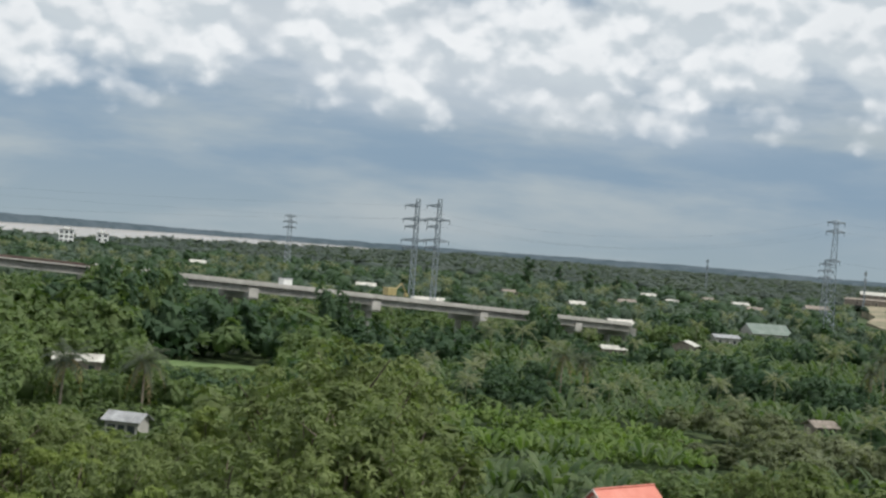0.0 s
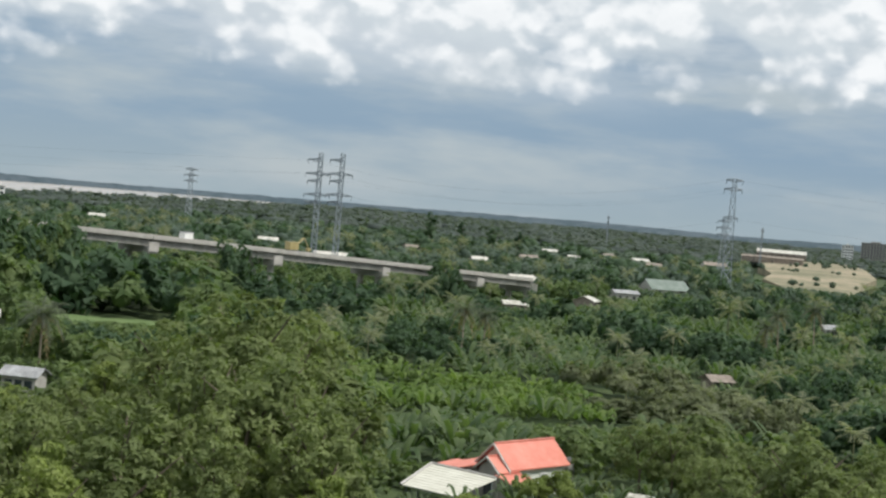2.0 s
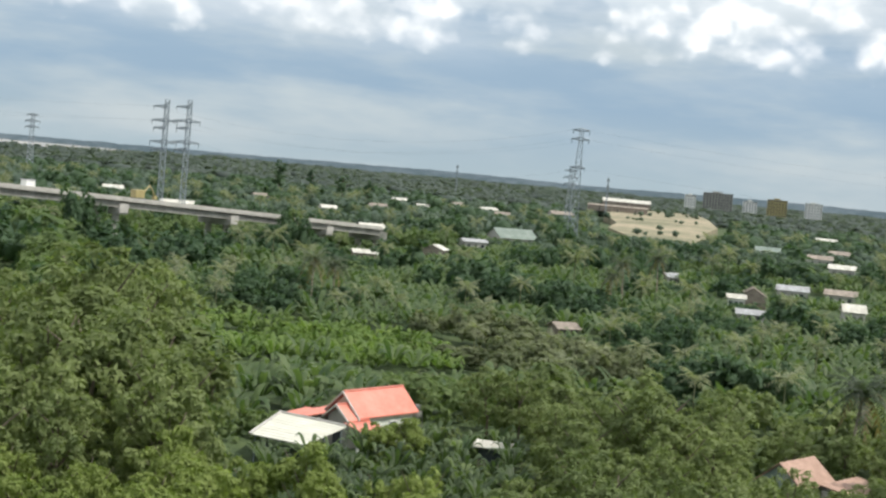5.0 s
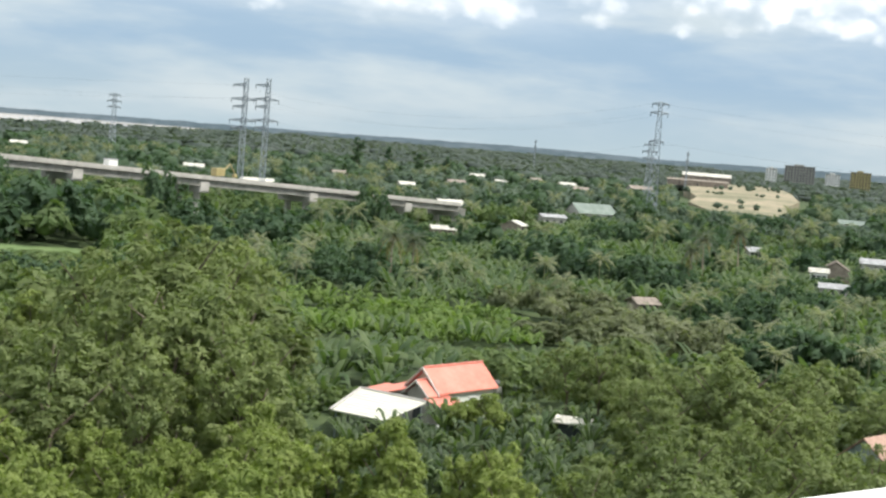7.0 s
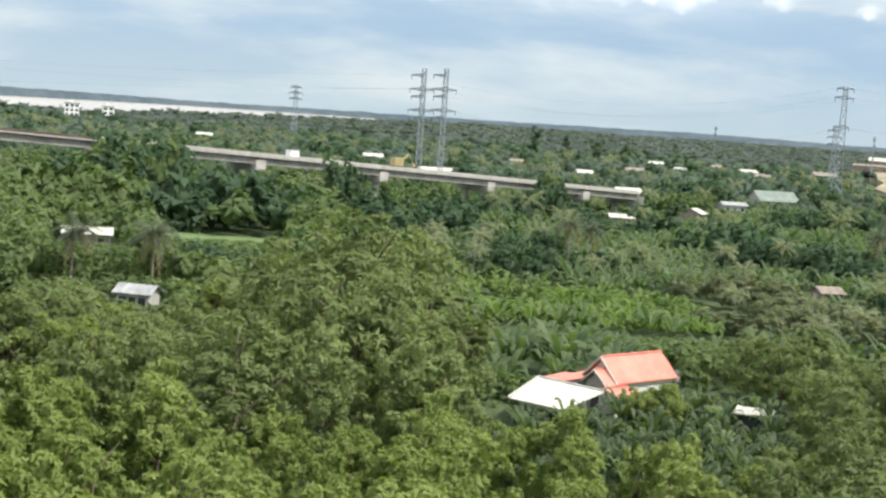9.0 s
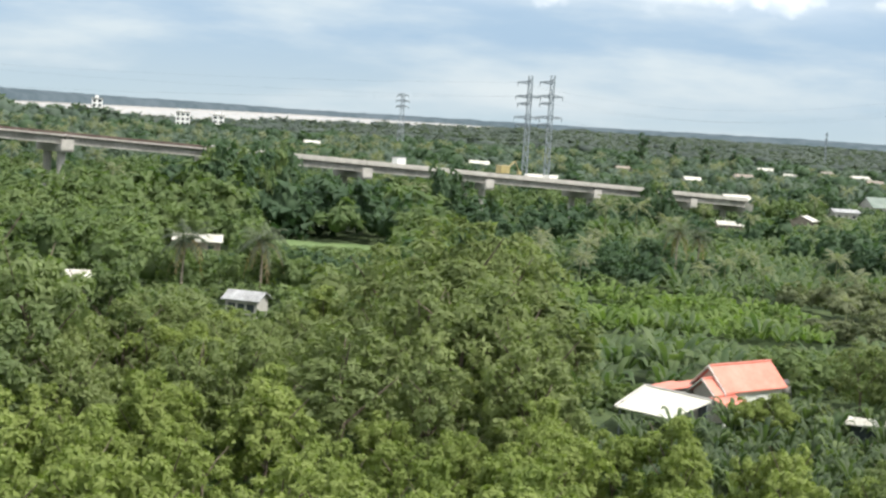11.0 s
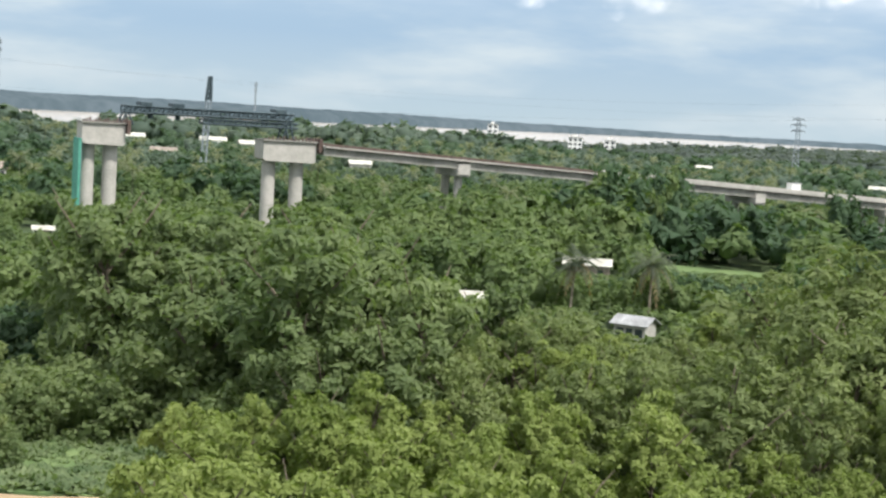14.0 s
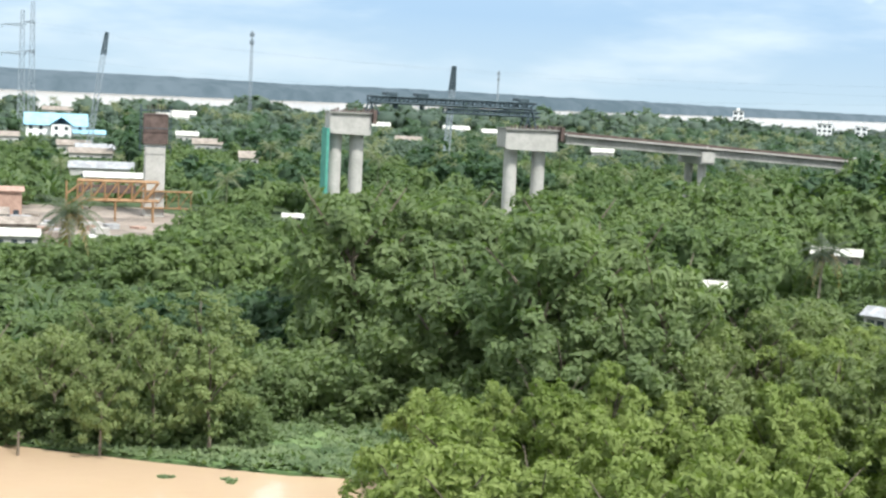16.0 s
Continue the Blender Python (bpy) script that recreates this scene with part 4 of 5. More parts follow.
def make_palms():
    rng = np.random.default_rng(41)
    for x, y, z, r in PALMS:
        ob = thing("coconut_palm", pose(x, y, 0, 0, 0, float(rng.uniform(0, 360))), "coconut palm with long grey-green feathery fronds", "palm tree", "coconut palms")
        bm = bmesh.new()
        lean = rng.uniform(-0.8, 0.8)
        pts = [Vector((lean * (i / 5) ** 2 - lean, 0, -0.2 + (z + 0.2) * i / 5)) for i in range(6)]
        for i in range(5):
            bar(bm, pts[i], pts[i + 1], 0.24 - 0.025 * i, 0.215 - 0.025 * i, 7)
        part("trunk", bm, PALE_BARK, ob)
        v, q, t = fronds(rng, 26, r * 1.1, z + 0.4, 18, 0.75, 0.15)
        c = new("crown", mesh_of("crown", v, q, t, LEAF_COCO))
        c.parent = ob
        v, q, t = fronds(rng, 5, r * 0.8, z - 0.3, 9, 1.7)
        c = new("dead_fronds", mesh_of("dead_fronds", v, q, t, LEAF_DRY))
        c.parent = ob
        tagged(c, "drooping dry brown fronds")
    # palms standing in the woods, far off
    shape = []
    for k in range(4):
        v, q, t = fronds(rng, 13, 3.6, 9.0, 6)
        n = len(v)
        post = np.array([(0.2, 0, 0), (-0.1, 0.17, 0), (-0.1, -0.17, 0), (0.14, 0, 9), (-0.07, 0.12, 9), (-0.07, -0.12, 9)])
        shape.append((np.concatenate([v, post]), np.concatenate([q, np.array([(0, 1, 4, 3), (1, 2, 5, 4), (2, 0, 3, 5)]) + n]), t))
    rows = []
    for x, y, yaw, d in sector(300, 1000, 30, -31, 46, rng):
        if free(x, y, 3.0) and not in_river(yaw, d, 30) and wave(x, y, 0.012, 17.0) > -0.15:
            s = min(rng.uniform(0.75, 1.15), tallest(yaw, d, 0.3) / 11)
            if s > 0.45:
                rows.append((int(rng.integers(0, 4)), x, y, 0, s * 1.1, s, float(rng.uniform(0, 6.28))))
    for x, y, yaw, d in sector(185, 300, 15, -31, 3, rng):
        if free(x, y, 2.0):
            s = min(rng.uniform(0.5, 0.8), tallest(yaw, d, 0.4) / 11)
            if s > 0.4:
                rows.append((int(rng.integers(0, 4)), x, y, 0, s * 1.2, s, float(rng.uniform(0, 6.28))))
    stuff("palm_grove", "coconut palms scattered through the far woods", joined(shape, rows), LEAF_PALM)


def make_bananas():
    """Banana plants in front of the house."""
    rng = np.random.default_rng(47)
    kinds, n = [], 0
    for k in range(4):
        ob = thing("banana_plant", Matrix(), "banana plant with broad arching leaves, mostly darkened as if shaded", "banana plant", "bananas before the house")
        bm = bmesh.new()
        bar(bm, (0, 0, -0.2), (0, 0, 2.1), 0.17, 0.11, 7)
        part("stem", bm, LEAF_BANANA, ob)
        v, q, t = blades(rng, 13, 2.2, 0.19, 1.9, z0=1.5, steps=4, erect=0.45)
        c = new("leaves", mesh_of("leaves", v, q, t, LEAF_BANANA_SHADED if k else LEAF_BANANA))
        c.parent = ob
        kinds.append(ob)
    for x, y, yaw, d in sector(108, 146, 2.9, -13.5, -1.5, rng):
        if n > 170 or not free(x, y, 0.0):
            continue
        s = min(rng.uniform(0.85, 1.25), tallest(yaw, d) / 4.0)
        if s < 0.4:
            continue
        m = pose(x, y, 0, 0, 0, float(rng.uniform(0, 360))) @ Matrix.Diagonal((s, s, s, 1))
        if n < 4:
            kinds[n].matrix_world = m
        else:
            copy_thing(kinds[int(rng.integers(0, 4))], m)
        n += 1


def make_dark_trees():
    rng = np.random.default_rng(53)
    for x, y, h, w in ((57.6, 998, 25, 10), (78, 985, 20, 7), (100, 992, 19, 10), (116, 985, 17, 8)):
        ob = thing("tall_tree", pose(x, y, 0), "tall dark tree standing above the far woods", "tree", "tall dark trees")
        v, q, t = crown(rng, w / 2, h * 0.85, 16, 500, 1.6, 1.0, z0=h * 0.1, core=0.4)
        c = new("crown", mesh_of("crown", v, q, t, LEAF_DARK))
        c.parent = ob
        part("trunk", trunk_shape(rng, h * 0.8, 0.4, 4), BARK, ob)


make_near_trees()
make_woods()
make_shrubs()
make_hyacinth()
make_palms()
make_bananas()
make_dark_trees()


# ---- the viaduct under construction ----
def via_pose(s, z=0.0):
    return Matrix.Translation((VIA[0] + VIA[2] * s, VIA[1] + VIA[3] * s, z)) @ Matrix.Rotation(math.atan2(VIA[3], VIA[2]), 4, "Z")


def make_span(s0, s1, edge, first=0.15):
    """One span: girders, the slab on them and the edge parapets. Local x runs along the deck."""
    n = s1 - s0
    ob = thing("viaduct_span", via_pose(s0), "grey concrete girder span of an unfinished viaduct", "viaduct", "spans of the viaduct")
    fall = -0.0475 * n
    h0 = deck_height(s0)

    def beam(y0, y1, z0, z1, x0=first, x1=None):
        bm = bmesh.new()
        x1 = n - 0.15 if x1 is None else x1
        f0, f1 = fall * x0 / n, fall * x1 / n
        vs = [bm.verts.new(c) for c in ((x0, y0, h0 + z0 + f0), (x1, y0, h0 + z0 + f1), (x1, y1, h0 + z0 + f1), (x0, y1, h0 + z0 + f0),
                                        (x0, y0, h0 + z1 + f0), (x1, y0, h0 + z1 + f1), (x1, y1, h0 + z1 + f1), (x0, y1, h0 + z1 + f0))]
        for f in ((3, 2, 1, 0), (4, 5, 6, 7), (0, 1, 5, 4), (1, 2, 6, 5), (2, 3, 7, 6), (3, 0, 4, 7)):
            bm.faces.new([vs[i] for i in f])
        return bm
    # girders in the darker of the two concretes
    for k in range(5):
        y = -4.8 + 2.4 * k
        part("girder", beam(y - 0.3, y + 0.3, -1.7, -0.30), CONCRETE_DARK, ob)
        part("girder_flange", beam(y - 0.45, y + 0.45, -2.0, -1.704), CONCRETE_DARK, ob)
    part("deck_slab", beam(-6.0, 6.0, -0.30, 0.0, first, n - 0.02), CONCRETE, ob)
    if edge:
        for y in (-6.0, 5.6):
            part("parapet", beam(y, y + 0.4, 0.004, 0.7, first, n - 0.02), CONCRETE, ob, "pale concrete edge parapet")
    else:
        # starter bars along the bare edge, drawn as one strip
        for y in (-5.9, 5.8):
            part("edge_form", beam(y, y + 0.1, 0.004, 0.45, first, n - 0.3), FORMWORK, ob, "rusty brown strip of starter bars")
    return ob


def make_pier(s):
    """A pier under the finished deck."""
    h = deck_height(s)
    ob = thing("viaduct_pier", via_pose(s), "grey concrete viaduct pier with a block cap beam", "pier", "piers of the viaduct")
    part("pier_cap", boxes((-1.5, -6.4, h - 3.7, 1.5, 6.4, h - 2.02), bevel=0.15), CONCRETE, ob)
    part("end_block", boxes((-1.4, -6.7, h - 3.2, 1.4, -6.41, h - 1.0)), CONCRETE, ob)
    for y in (-3.6, 3.6):
        bm = bmesh.new()
        bar(bm, (0, y, -0.4), (0, y, h - 3.7), 0.9, sides=18)
        part("column", bm, CONCRETE, ob)
    return ob


def head_pier(s, netting, k=1.0):
    """A tall pier of the main spans: a long head on two leaf columns along the deck."""
    h = deck_height(s)
    ob = thing("viaduct_pier", via_pose(s), "tall grey concrete pier with a long pier head on two columns", "pier", "tall piers of the viaduct")
    bm = bmesh.new()
    # the head: a box girder piece, deeper in the middle
    sec = [(-5.6 * k, h - 3.6), (-5.0 * k, h - 4.0), (5.2 * k, h - 4.2), (5.8 * k, h - 3.8), (5.8 * k, h - 0.1), (-5.6 * k, h + 0.1)]
    a = [bm.verts.new((x, -3.4, z)) for x, z in sec]
    b = [bm.verts.new((x, 3.4, z)) for x, z in sec]
    bm.faces.new(a), bm.faces.new(b[::-1])
    for i in range(6):
        j = (i + 1) % 6
        bm.faces.new((a[j], a[i], b[i], b[j]))
    part("pier_head", bm, CONCRETE, ob)
    part("wing_slab", boxes((-5.8 * k, -3.9, h + 0.12, 6.0 * k, 3.9, h + 0.36)), CONCRETE_DARK, ob)
    for x in (-3.4 * k, 2.7 * k):
        bm = bmesh.new()
        bar(bm, (x, 0, -0.4), (x, 0, h - 3.9), 1.45, sides=22)
        part("column", bm, CONCRETE, ob)
    for i in range(15):
        x = (-5.6 + 0.8 * i) * k
        part("starter_bar", boxes((x, -3.8, h + 0.364, x + 0.4, -3.6, h + 0.75 + 0.25 * (i % 3))), FORMWORK, ob, "rusty brown starter bars")
    part("end_formwork", boxes((6.02 * k, -4.5, h - 1.8, 6.02 * k + 0.7, 4.5, h + 1.0)), FORMWORK, ob, "dark brown formwork at the head's end")
    if netting:
        part("safety_net", boxes((-6.4 * k, -3.6, 0.3, -6.4 * k + 0.5, 3.2, h - 3.0)), NETTING, ob, "green safety netting on a scaffold")
        for y in (-3.3, 0.0, 3.0):
            bm = bmesh.new()
            bar(bm, (-6.4 * k + 0.65, y, 0), (-6.4 * k + 0.65, y, h + 1.0), 0.06)
            part("scaffold_pole", bm, STEEL, ob)
    return ob


def rising_pier():
    h = 21.5
    ob = thing("unfinished_pier", via_pose(-38.3 * 2 - 0.2), "unfinished concrete pier shaft with brown formwork on top", "pier")
    part("shaft", boxes((-2.0, -2.4, -0.4, 2.0, 2.4, h - 5.0), bevel=0.3), CONCRETE, ob)
    part("formwork", boxes((-2.35, -2.8, h - 6.9, 2.35, 2.8, h - 1.0)), FORMWORK, ob, "dark brown climbing formwork")
    poles = [((x, y, h - 8.5), (x, y, h + 0.8)) for x in (-2.9, 2.9) for y in (-3.4, 3.4)]
    for z in (h - 7.4, h - 3.8, h - 0.4):
        poles += [((x, -3.4, z), (x, 3.4, z)) for x in (-2.9, 2.9)] + [((-2.9, y, z), (2.9, y, z)) for y in (-3.4, 3.4)]
    for a, b in poles:
        bm = bmesh.new()
        bar(bm, a, b, 0.08)
        part("scaffold_pole", bm, DARK_STEEL, ob)
    for k in range(6):
        bm = bmesh.new()
        bar(bm, (-1.6 + 0.65 * k, -2.2, h - 1.0), (-1.6 + 0.65 * k, -2.2, h + 0.6 + 0.3 * (k % 2)), 0.07)
        part("starter_bar", bm, FORMWORK, ob)
    part("walkway", boxes((-2.6, -3.2, 5.2, 7.5, -2.5, 5.5), (-2.6, -3.2, 1.9, 7.5, -2.5, 2.15)), ORANGE, ob, "rusty orange access platform")
    bm = bmesh.new()
    for k in range(5):
        x = -2.4 + 2.4 * k
        bar(bm, (x, -2.9, 2.0), (x, -2.9, 5.3), 0.09)
        bar(bm, (x, -2.9, 2.0), (x + 2.4 if k < 4 else x, -2.9, 5.3), 0.07)
    part("platform_bracing", bm, ORANGE, ob)


def truss(bm, length, width, height, bay, r, x0=0.0, z0=0.0):
    """A box truss along x, standing on z0."""
    for y in (-width / 2, width / 2):
        for z in (z0, z0 + height):
            bar(bm, (x0, y, z), (x0 + length, y, z), r)
        n = max(1, int(length / bay))
        for k in range(n):
            x, x1 = x0 + k * length / n, x0 + (k + 1) * length / n
            bar(bm, (x, y, z0), (x, y, z0 + height), r * 0.8)
            bar(bm, (x, y, z0), (x1, y, z0 + height), r * 0.7)
    for k in range(int(length / bay) + 1):
        x = x0 + k * length / max(1, int(length / bay))
        for z in (z0, z0 + height):
            bar(bm, (x, -width / 2, z), (x, width / 2, z), r * 0.7)


def make_gantry():
    """The launching gantry that rides on the two tall pier heads."""
    ob = thing("launching_gantry", via_pose(-34.0), "dark steel launching gantry truss spanning between pier heads", "gantry")
    bm = bmesh.new()
    truss(bm, 35.0, 4.0, 1.3, 1.9, 0.26, 0.0, 24.8)
    part("main_truss", bm, DARK_STEEL, ob)
    bm = bmesh.new()
    truss(bm, 20.0, 3.6, 0.9, 2.2, 0.22, 16.0, 23.3)
    part("lower_truss", bm, DARK_STEEL, ob)
    for x, z in ((0.5, 22.3), (34.0, 20.8)):
        for y in (-2.0, 2.0):
            bm = bmesh.new()
            for dx in (-1.2, 1.2):
                bar(bm, (x + dx, y, z), (x, y, 25.2), 0.2)
            part("support_leg", bm, DARK_STEEL, ob)
    for x in (3.0, 9.5, 31.0):
        part("trolley", boxes((x, -2.2, 26.1, x + 2.4, 2.2, 27.0), bevel=0.1), DARK_STEEL, ob)
    for x in (5.5, 11.0, 29.0):
        bm = bmesh.new()
        bar(bm, (x, 0, 25.2), (x, 0, 23.7), 0.5, sides=8)
        part("hoist", bm, DARK_STEEL, ob)


def make_viaduct():
    L = 38.3
    make_span(6.8, L, False, 0.1)
    for k in range(1, 6):
        make_span(L * k, L * (k + 1), k > 1)
    make_span(L * 6, VIA_END, True)
    for k in range(1, 7):
        make_pier(L * k)
    make_pier(VIA_END)
    head_pier(0.0, False)
    head_pier(-L, True, 0.74)
    rising_pier()
    make_gantry()
    # on the deck: a site cabin, an excavator
    ob = thing("site_cabin", via_pose(127, deck_height(127)), "small white site cabin standing on the deck", "cabin")
    part("body", boxes((-1.3, -3.6, 0.0, 1.3, -1.4, 2.2), bevel=0.05), WHITE_PAINT, ob)
    part("roof", boxes((-1.45, -3.75, 2.204, 1.45, -1.25, 2.32)), SHEET_GREY, ob)
    ob = thing("excavator", via_pose(161, deck_height(161)), "yellow excavator parked beside the deck edge", "excavator")
    part("cab", boxes((-1.8, -3.6, 0.9, 1.2, -1.4, 3.0), bevel=0.15), YELLOW, ob)
    for y in (-3.5, -1.9):
        part("track", boxes((-2.0, y, 0.0, 2.0, y + 0.5, 0.85), bevel=0.2), DARK_STEEL, ob)
    bm = bmesh.new()
    bar(bm, (1.0, -2.5, 2.0), (3.6, -2.5, 4.2), 0.3, 0.22)
    bar(bm, (3.6, -2.5, 4.2), (5.4, -2.5, 1.6), 0.22, 0.18)
    part("arm", bm, YELLOW, ob)
    part("bucket", boxes((4.9, -3.0, 0.7, 5.8, -2.0, 1.6), bevel=0.1), YELLOW, ob)


make_viaduct()


# ---- houses ----
def gable_roof(bm, x0, x1, y0, y1, eave, ridge, over=0.5, thick=0.12):
    """A roof with its ridge along x."""
    ym = (y0 + y1) / 2
    k = (ridge - eave) / ((y1 - y0) / 2)
    slab(bm, [(x0 - over, y0 - over, eave - k * over), (x1 + over, y0 - over, eave - k * over), (x1 + over, ym, ridge), (x0 - over, ym, ridge)], thick)
    slab(bm, [(x0 - over, ym, ridge + 0.002), (x1 + over, ym, ridge + 0.002), (x1 + over, y1 + over, eave - k * over), (x0 - over, y1 + over, eave - k * over)], thick)


def gable_wall(bm, x0, x1, y0, y1, z0, eave, ridge):
    """Walls with pointed gable ends across x."""
    ym = (y0 + y1) / 2
    sec = [(y0, z0), (y1, z0), (y1, eave), (ym, ridge), (y0, eave)]
    a = [bm.verts.new((x0, y, z)) for y, z in sec]
    b = [bm.verts.new((x1, y, z)) for y, z in sec]
    bm.faces.new(a[::-1]), bm.faces.new(b)
    for i in range(5):
        j = (i + 1) % 5
        bm.faces.new((a[i], a[j], b[j], b[i]))


ROOFS = {"sheet": SHEET, "grey": SHEET_GREY, "silver": SHEET_GREY, "rust": RUST, "faded": TILE_OLD, "green": surface("green_grey_sheet", (0.13, 0.17, 0.145), (0.22, 0.26, 0.23), 0.3, 0.7), "blue": SHEET_BLUE}
WALLS = {"plaster": GABLE, "white": WHITE_PAINT, "rust": RUST, "faded": TILE_OLD}


def make_hut(x, y, w, d, h, rise, turn, roof, wall, label):
    base = sand_height(x, y) if on_sand(math.degrees(math.atan2(-x, y)), math.hypot(x, y)) else 0.0
    ob = thing("hut", pose(x, y, base, 0, 0, turn), label, "hut", "small roofs among the trees")
    part("wall", made(gable_wall, -w / 2, w / 2, -d / 2, d / 2, -0.2, h, h + rise), WALLS[wall], ob)
    k = rise / (d / 2)
    r = part("roof", made(gable_roof, -w / 2, w / 2, -d / 2, d / 2, h + 0.15, h + 0.15 + rise, 0.5, 0.1), ROOFS[roof], ob)
    if math.hypot(x, y) < 420:
        # standing ribs of the roof sheets
        n = int(w / 0.9)
        bm = bmesh.new()
        for i in range(n + 1):
            xx = -w / 2 - 0.4 + (w + 0.8) * i / n
            for sg in (-1, 1):
                bar(bm, (xx, sg * (d / 2 + 0.45), h + 0.16 - k * 0.45), (xx, 0, h + 0.16 + rise), 0.045, sides=4)
        part("roof_ribs", bm, ROOFS[roof], r)
    part("door", boxes((-0.45, -d / 2 - 0.05, 0.0, 0.45, -d / 2 - 0.004, 2.0)), GLASS_DARK, ob, "dark doorway")
    for sx in (-0.3, 0.3):
        part("window", boxes((sx * w - 0.5, -d / 2 - 0.05, 1.0, sx * w + 0.5, -d / 2 - 0.004, 2.0)), GLASS_DARK, ob, "dark window opening")


for row in HUTS:
    make_hut(*row)


def make_block(x, y, w, d, h, storeys, turn, wall, label):
    mats = {"white": WHITE_PAINT, "grey": CONCRETE_DARK, "yellow": YELLOW}
    ob = thing("apartment_building", pose(x, y, 0, 0, 0, turn), label, "building", "far buildings")
    part("wall", boxes((-w / 2, -d / 2, -0.3, w / 2, d / 2, h)), mats[wall], ob)
    part("roof", boxes((-w / 2 - 0.4, -d / 2 - 0.4, h + 0.004, w / 2 + 0.4, d / 2 + 0.4, h + 0.6)), CONCRETE_DARK, ob)
    part("stair_tower", boxes((-w / 5, -d / 4, h + 0.604, w / 8, d / 4, h + 2.6)), mats[wall], ob)
    n = max(2, int(w / 4))
    for f in range(storeys):
        for k in range(n):
            cx, cz = -w / 2 + w * (k + 0.5) / n, h * (f + 0.5) / storeys
            part("window", boxes((cx - w / n * 0.28, -d / 2 - 0.12, cz - h / storeys * 0.25, cx + w / n * 0.28, -d / 2 - 0.01, cz + h / storeys * 0.28)), GLASS_DARK, ob)


for row in BLOCKS:
    make_block(*row)


def make_house():
    """The house with the orange roof. Local x runs along its ridge, away from the balcony."""
    place = pose(20.4, 149.45, 0, 0, 0, 43)
    ob = thing("house", place, "single-storey pale house with stepped gables and salmon-orange roof", "house")
    part("wall", made(gable_wall, -4.8, 3.7, -2.0, 2.0, -0.2, 3.2, 5.05), WALL, ob)
    r = part("main_roof", made(gable_roof, -4.8, 3.7, -2.0, 2.0, 3.42, 5.3, 0.4, 0.14), TILE, ob)
    part("ridge_cap", boxes((-5.2, -0.12, 5.28, 4.1, 0.12, 5.42)), TILE, r)
    part("wall", made(gable_wall, -6.4, -4.82, -2.0, 0.75, -0.2, 2.95, 4.0), GABLE, ob, "front gable, its shade put into the grey plaster colour")
    r = part("front_roof", made(gable_roof, -6.4, -4.2, -2.0, 0.75, 3.14, 4.22, 0.38, 0.12), TILE, ob)
    part("ridge_cap", boxes((-6.78, -0.735, 4.21, -4.3, -0.515, 4.33)), TILE, r)
    # pale verge boards along the two gables
    for x, yc, half, eave, ridge in ((-5.32, 0.0, 2.44, 2.98, 5.32), (-6.9, -0.625, 1.78, 2.80, 4.24)):
        for sg in (-1, 1):
            bm = bmesh.new()
            slab(bm, [(x - 0.12, yc, ridge + 0.05), (x + 0.06, yc, ridge + 0.05), (x + 0.06, yc + sg * half, eave), (x - 0.12, yc + sg * half, eave)], 0.24)
            part("verge_board", bm, GABLE, ob, "pale grey verge board")
    # low red roofs on the far side, and a short eave on the near side
    bm = bmesh.new()
    slab(bm, [(-9.2, 0.95, 3.05), (-5.4, 0.95, 3.2), (-5.4, 4.6, 3.0), (-9.2, 4.1, 2.85)], 0.1)
    part("porch_roof", bm, TILE, ob, "low red-orange porch roof")
    part("porch_wall", boxes((-8.7, 1.2, -0.2, -5.5, 4.0, 2.72)), GABLE, ob)
    bm = bmesh.new()
    slab(bm, [(-5.38, 2.5, 2.98), (-1.6, 2.5, 2.98), (-1.6, 5.2, 2.75), (-5.38, 4.6, 2.75)], 0.1)
    part("porch_roof", bm, TILE, ob, "low red-orange porch roof")
    bm = bmesh.new()
    slab(bm, [(-7.2, -4.1, 2.25), (-3.6, -4.1, 2.25), (-3.6, -2.04, 2.72), (-7.2, -2.04, 2.72)], 0.1)
    part("side_eave", bm, TILE, ob)
    for x in (-6.9, -3.9):
        bm = bmesh.new()
        bar(bm, (x, -3.8, -0.2), (x, -3.8, 2.2), 0.16, sides=8)
        part("post", bm, WHITE_PAINT, ob)
    for x in (-2.2, 0.4, 2.6):
        w = part("window", boxes((x - 0.5, -2.06, 1.0, x + 0.5, -2.005, 2.2)), GLASS_DARK, ob, "dark shuttered window")
        part("window_frame", boxes((x - 0.62, -2.1, 0.88, x - 0.51, -2.005, 2.32), (x + 0.51, -2.1, 0.88, x + 0.62, -2.005, 2.32), (x - 0.62, -2.1, 2.21, x + 0.62, -2.005, 2.32)), WHITE_PAINT, w)
    part("door", boxes((-6.46, -1.2, 0.0, -6.405, -0.1, 2.1)), GLASS_DARK, ob)
    # the broad white awning before the house
    aw = thing("awning", place, "broad white sheet-metal awning on thin posts before the house", "awning")
    bm = bmesh.new()
    slab(bm, [(-18.6, -7.4, 2.55), (-9.5, -4.3, 2.85), (-9.9, 3.9, 2.85), (-19.4, -1.5, 2.55)], 0.08)
    r = part("roof_sheet", bm, SHEET_CREAM, aw, "cream-white painted roof sheet")
    for i in range(11):
        f = i / 10
        bm = bmesh.new()
        a, b = Vector((-18.6, -7.4, 2.57)).lerp(Vector((-9.5, -4.3, 2.87)), f), Vector((-19.4, -1.5, 2.57)).lerp(Vector((-9.9, 3.9, 2.87)), f)
        bar(bm, a, b, 0.03)
        part("sheet_rib", bm, SHEET_CREAM, r)
    bm = bmesh.new()
    bar(bm, (-9.4, -4.2, 2.95), (-9.8, 4.0, 2.95), 0.13)
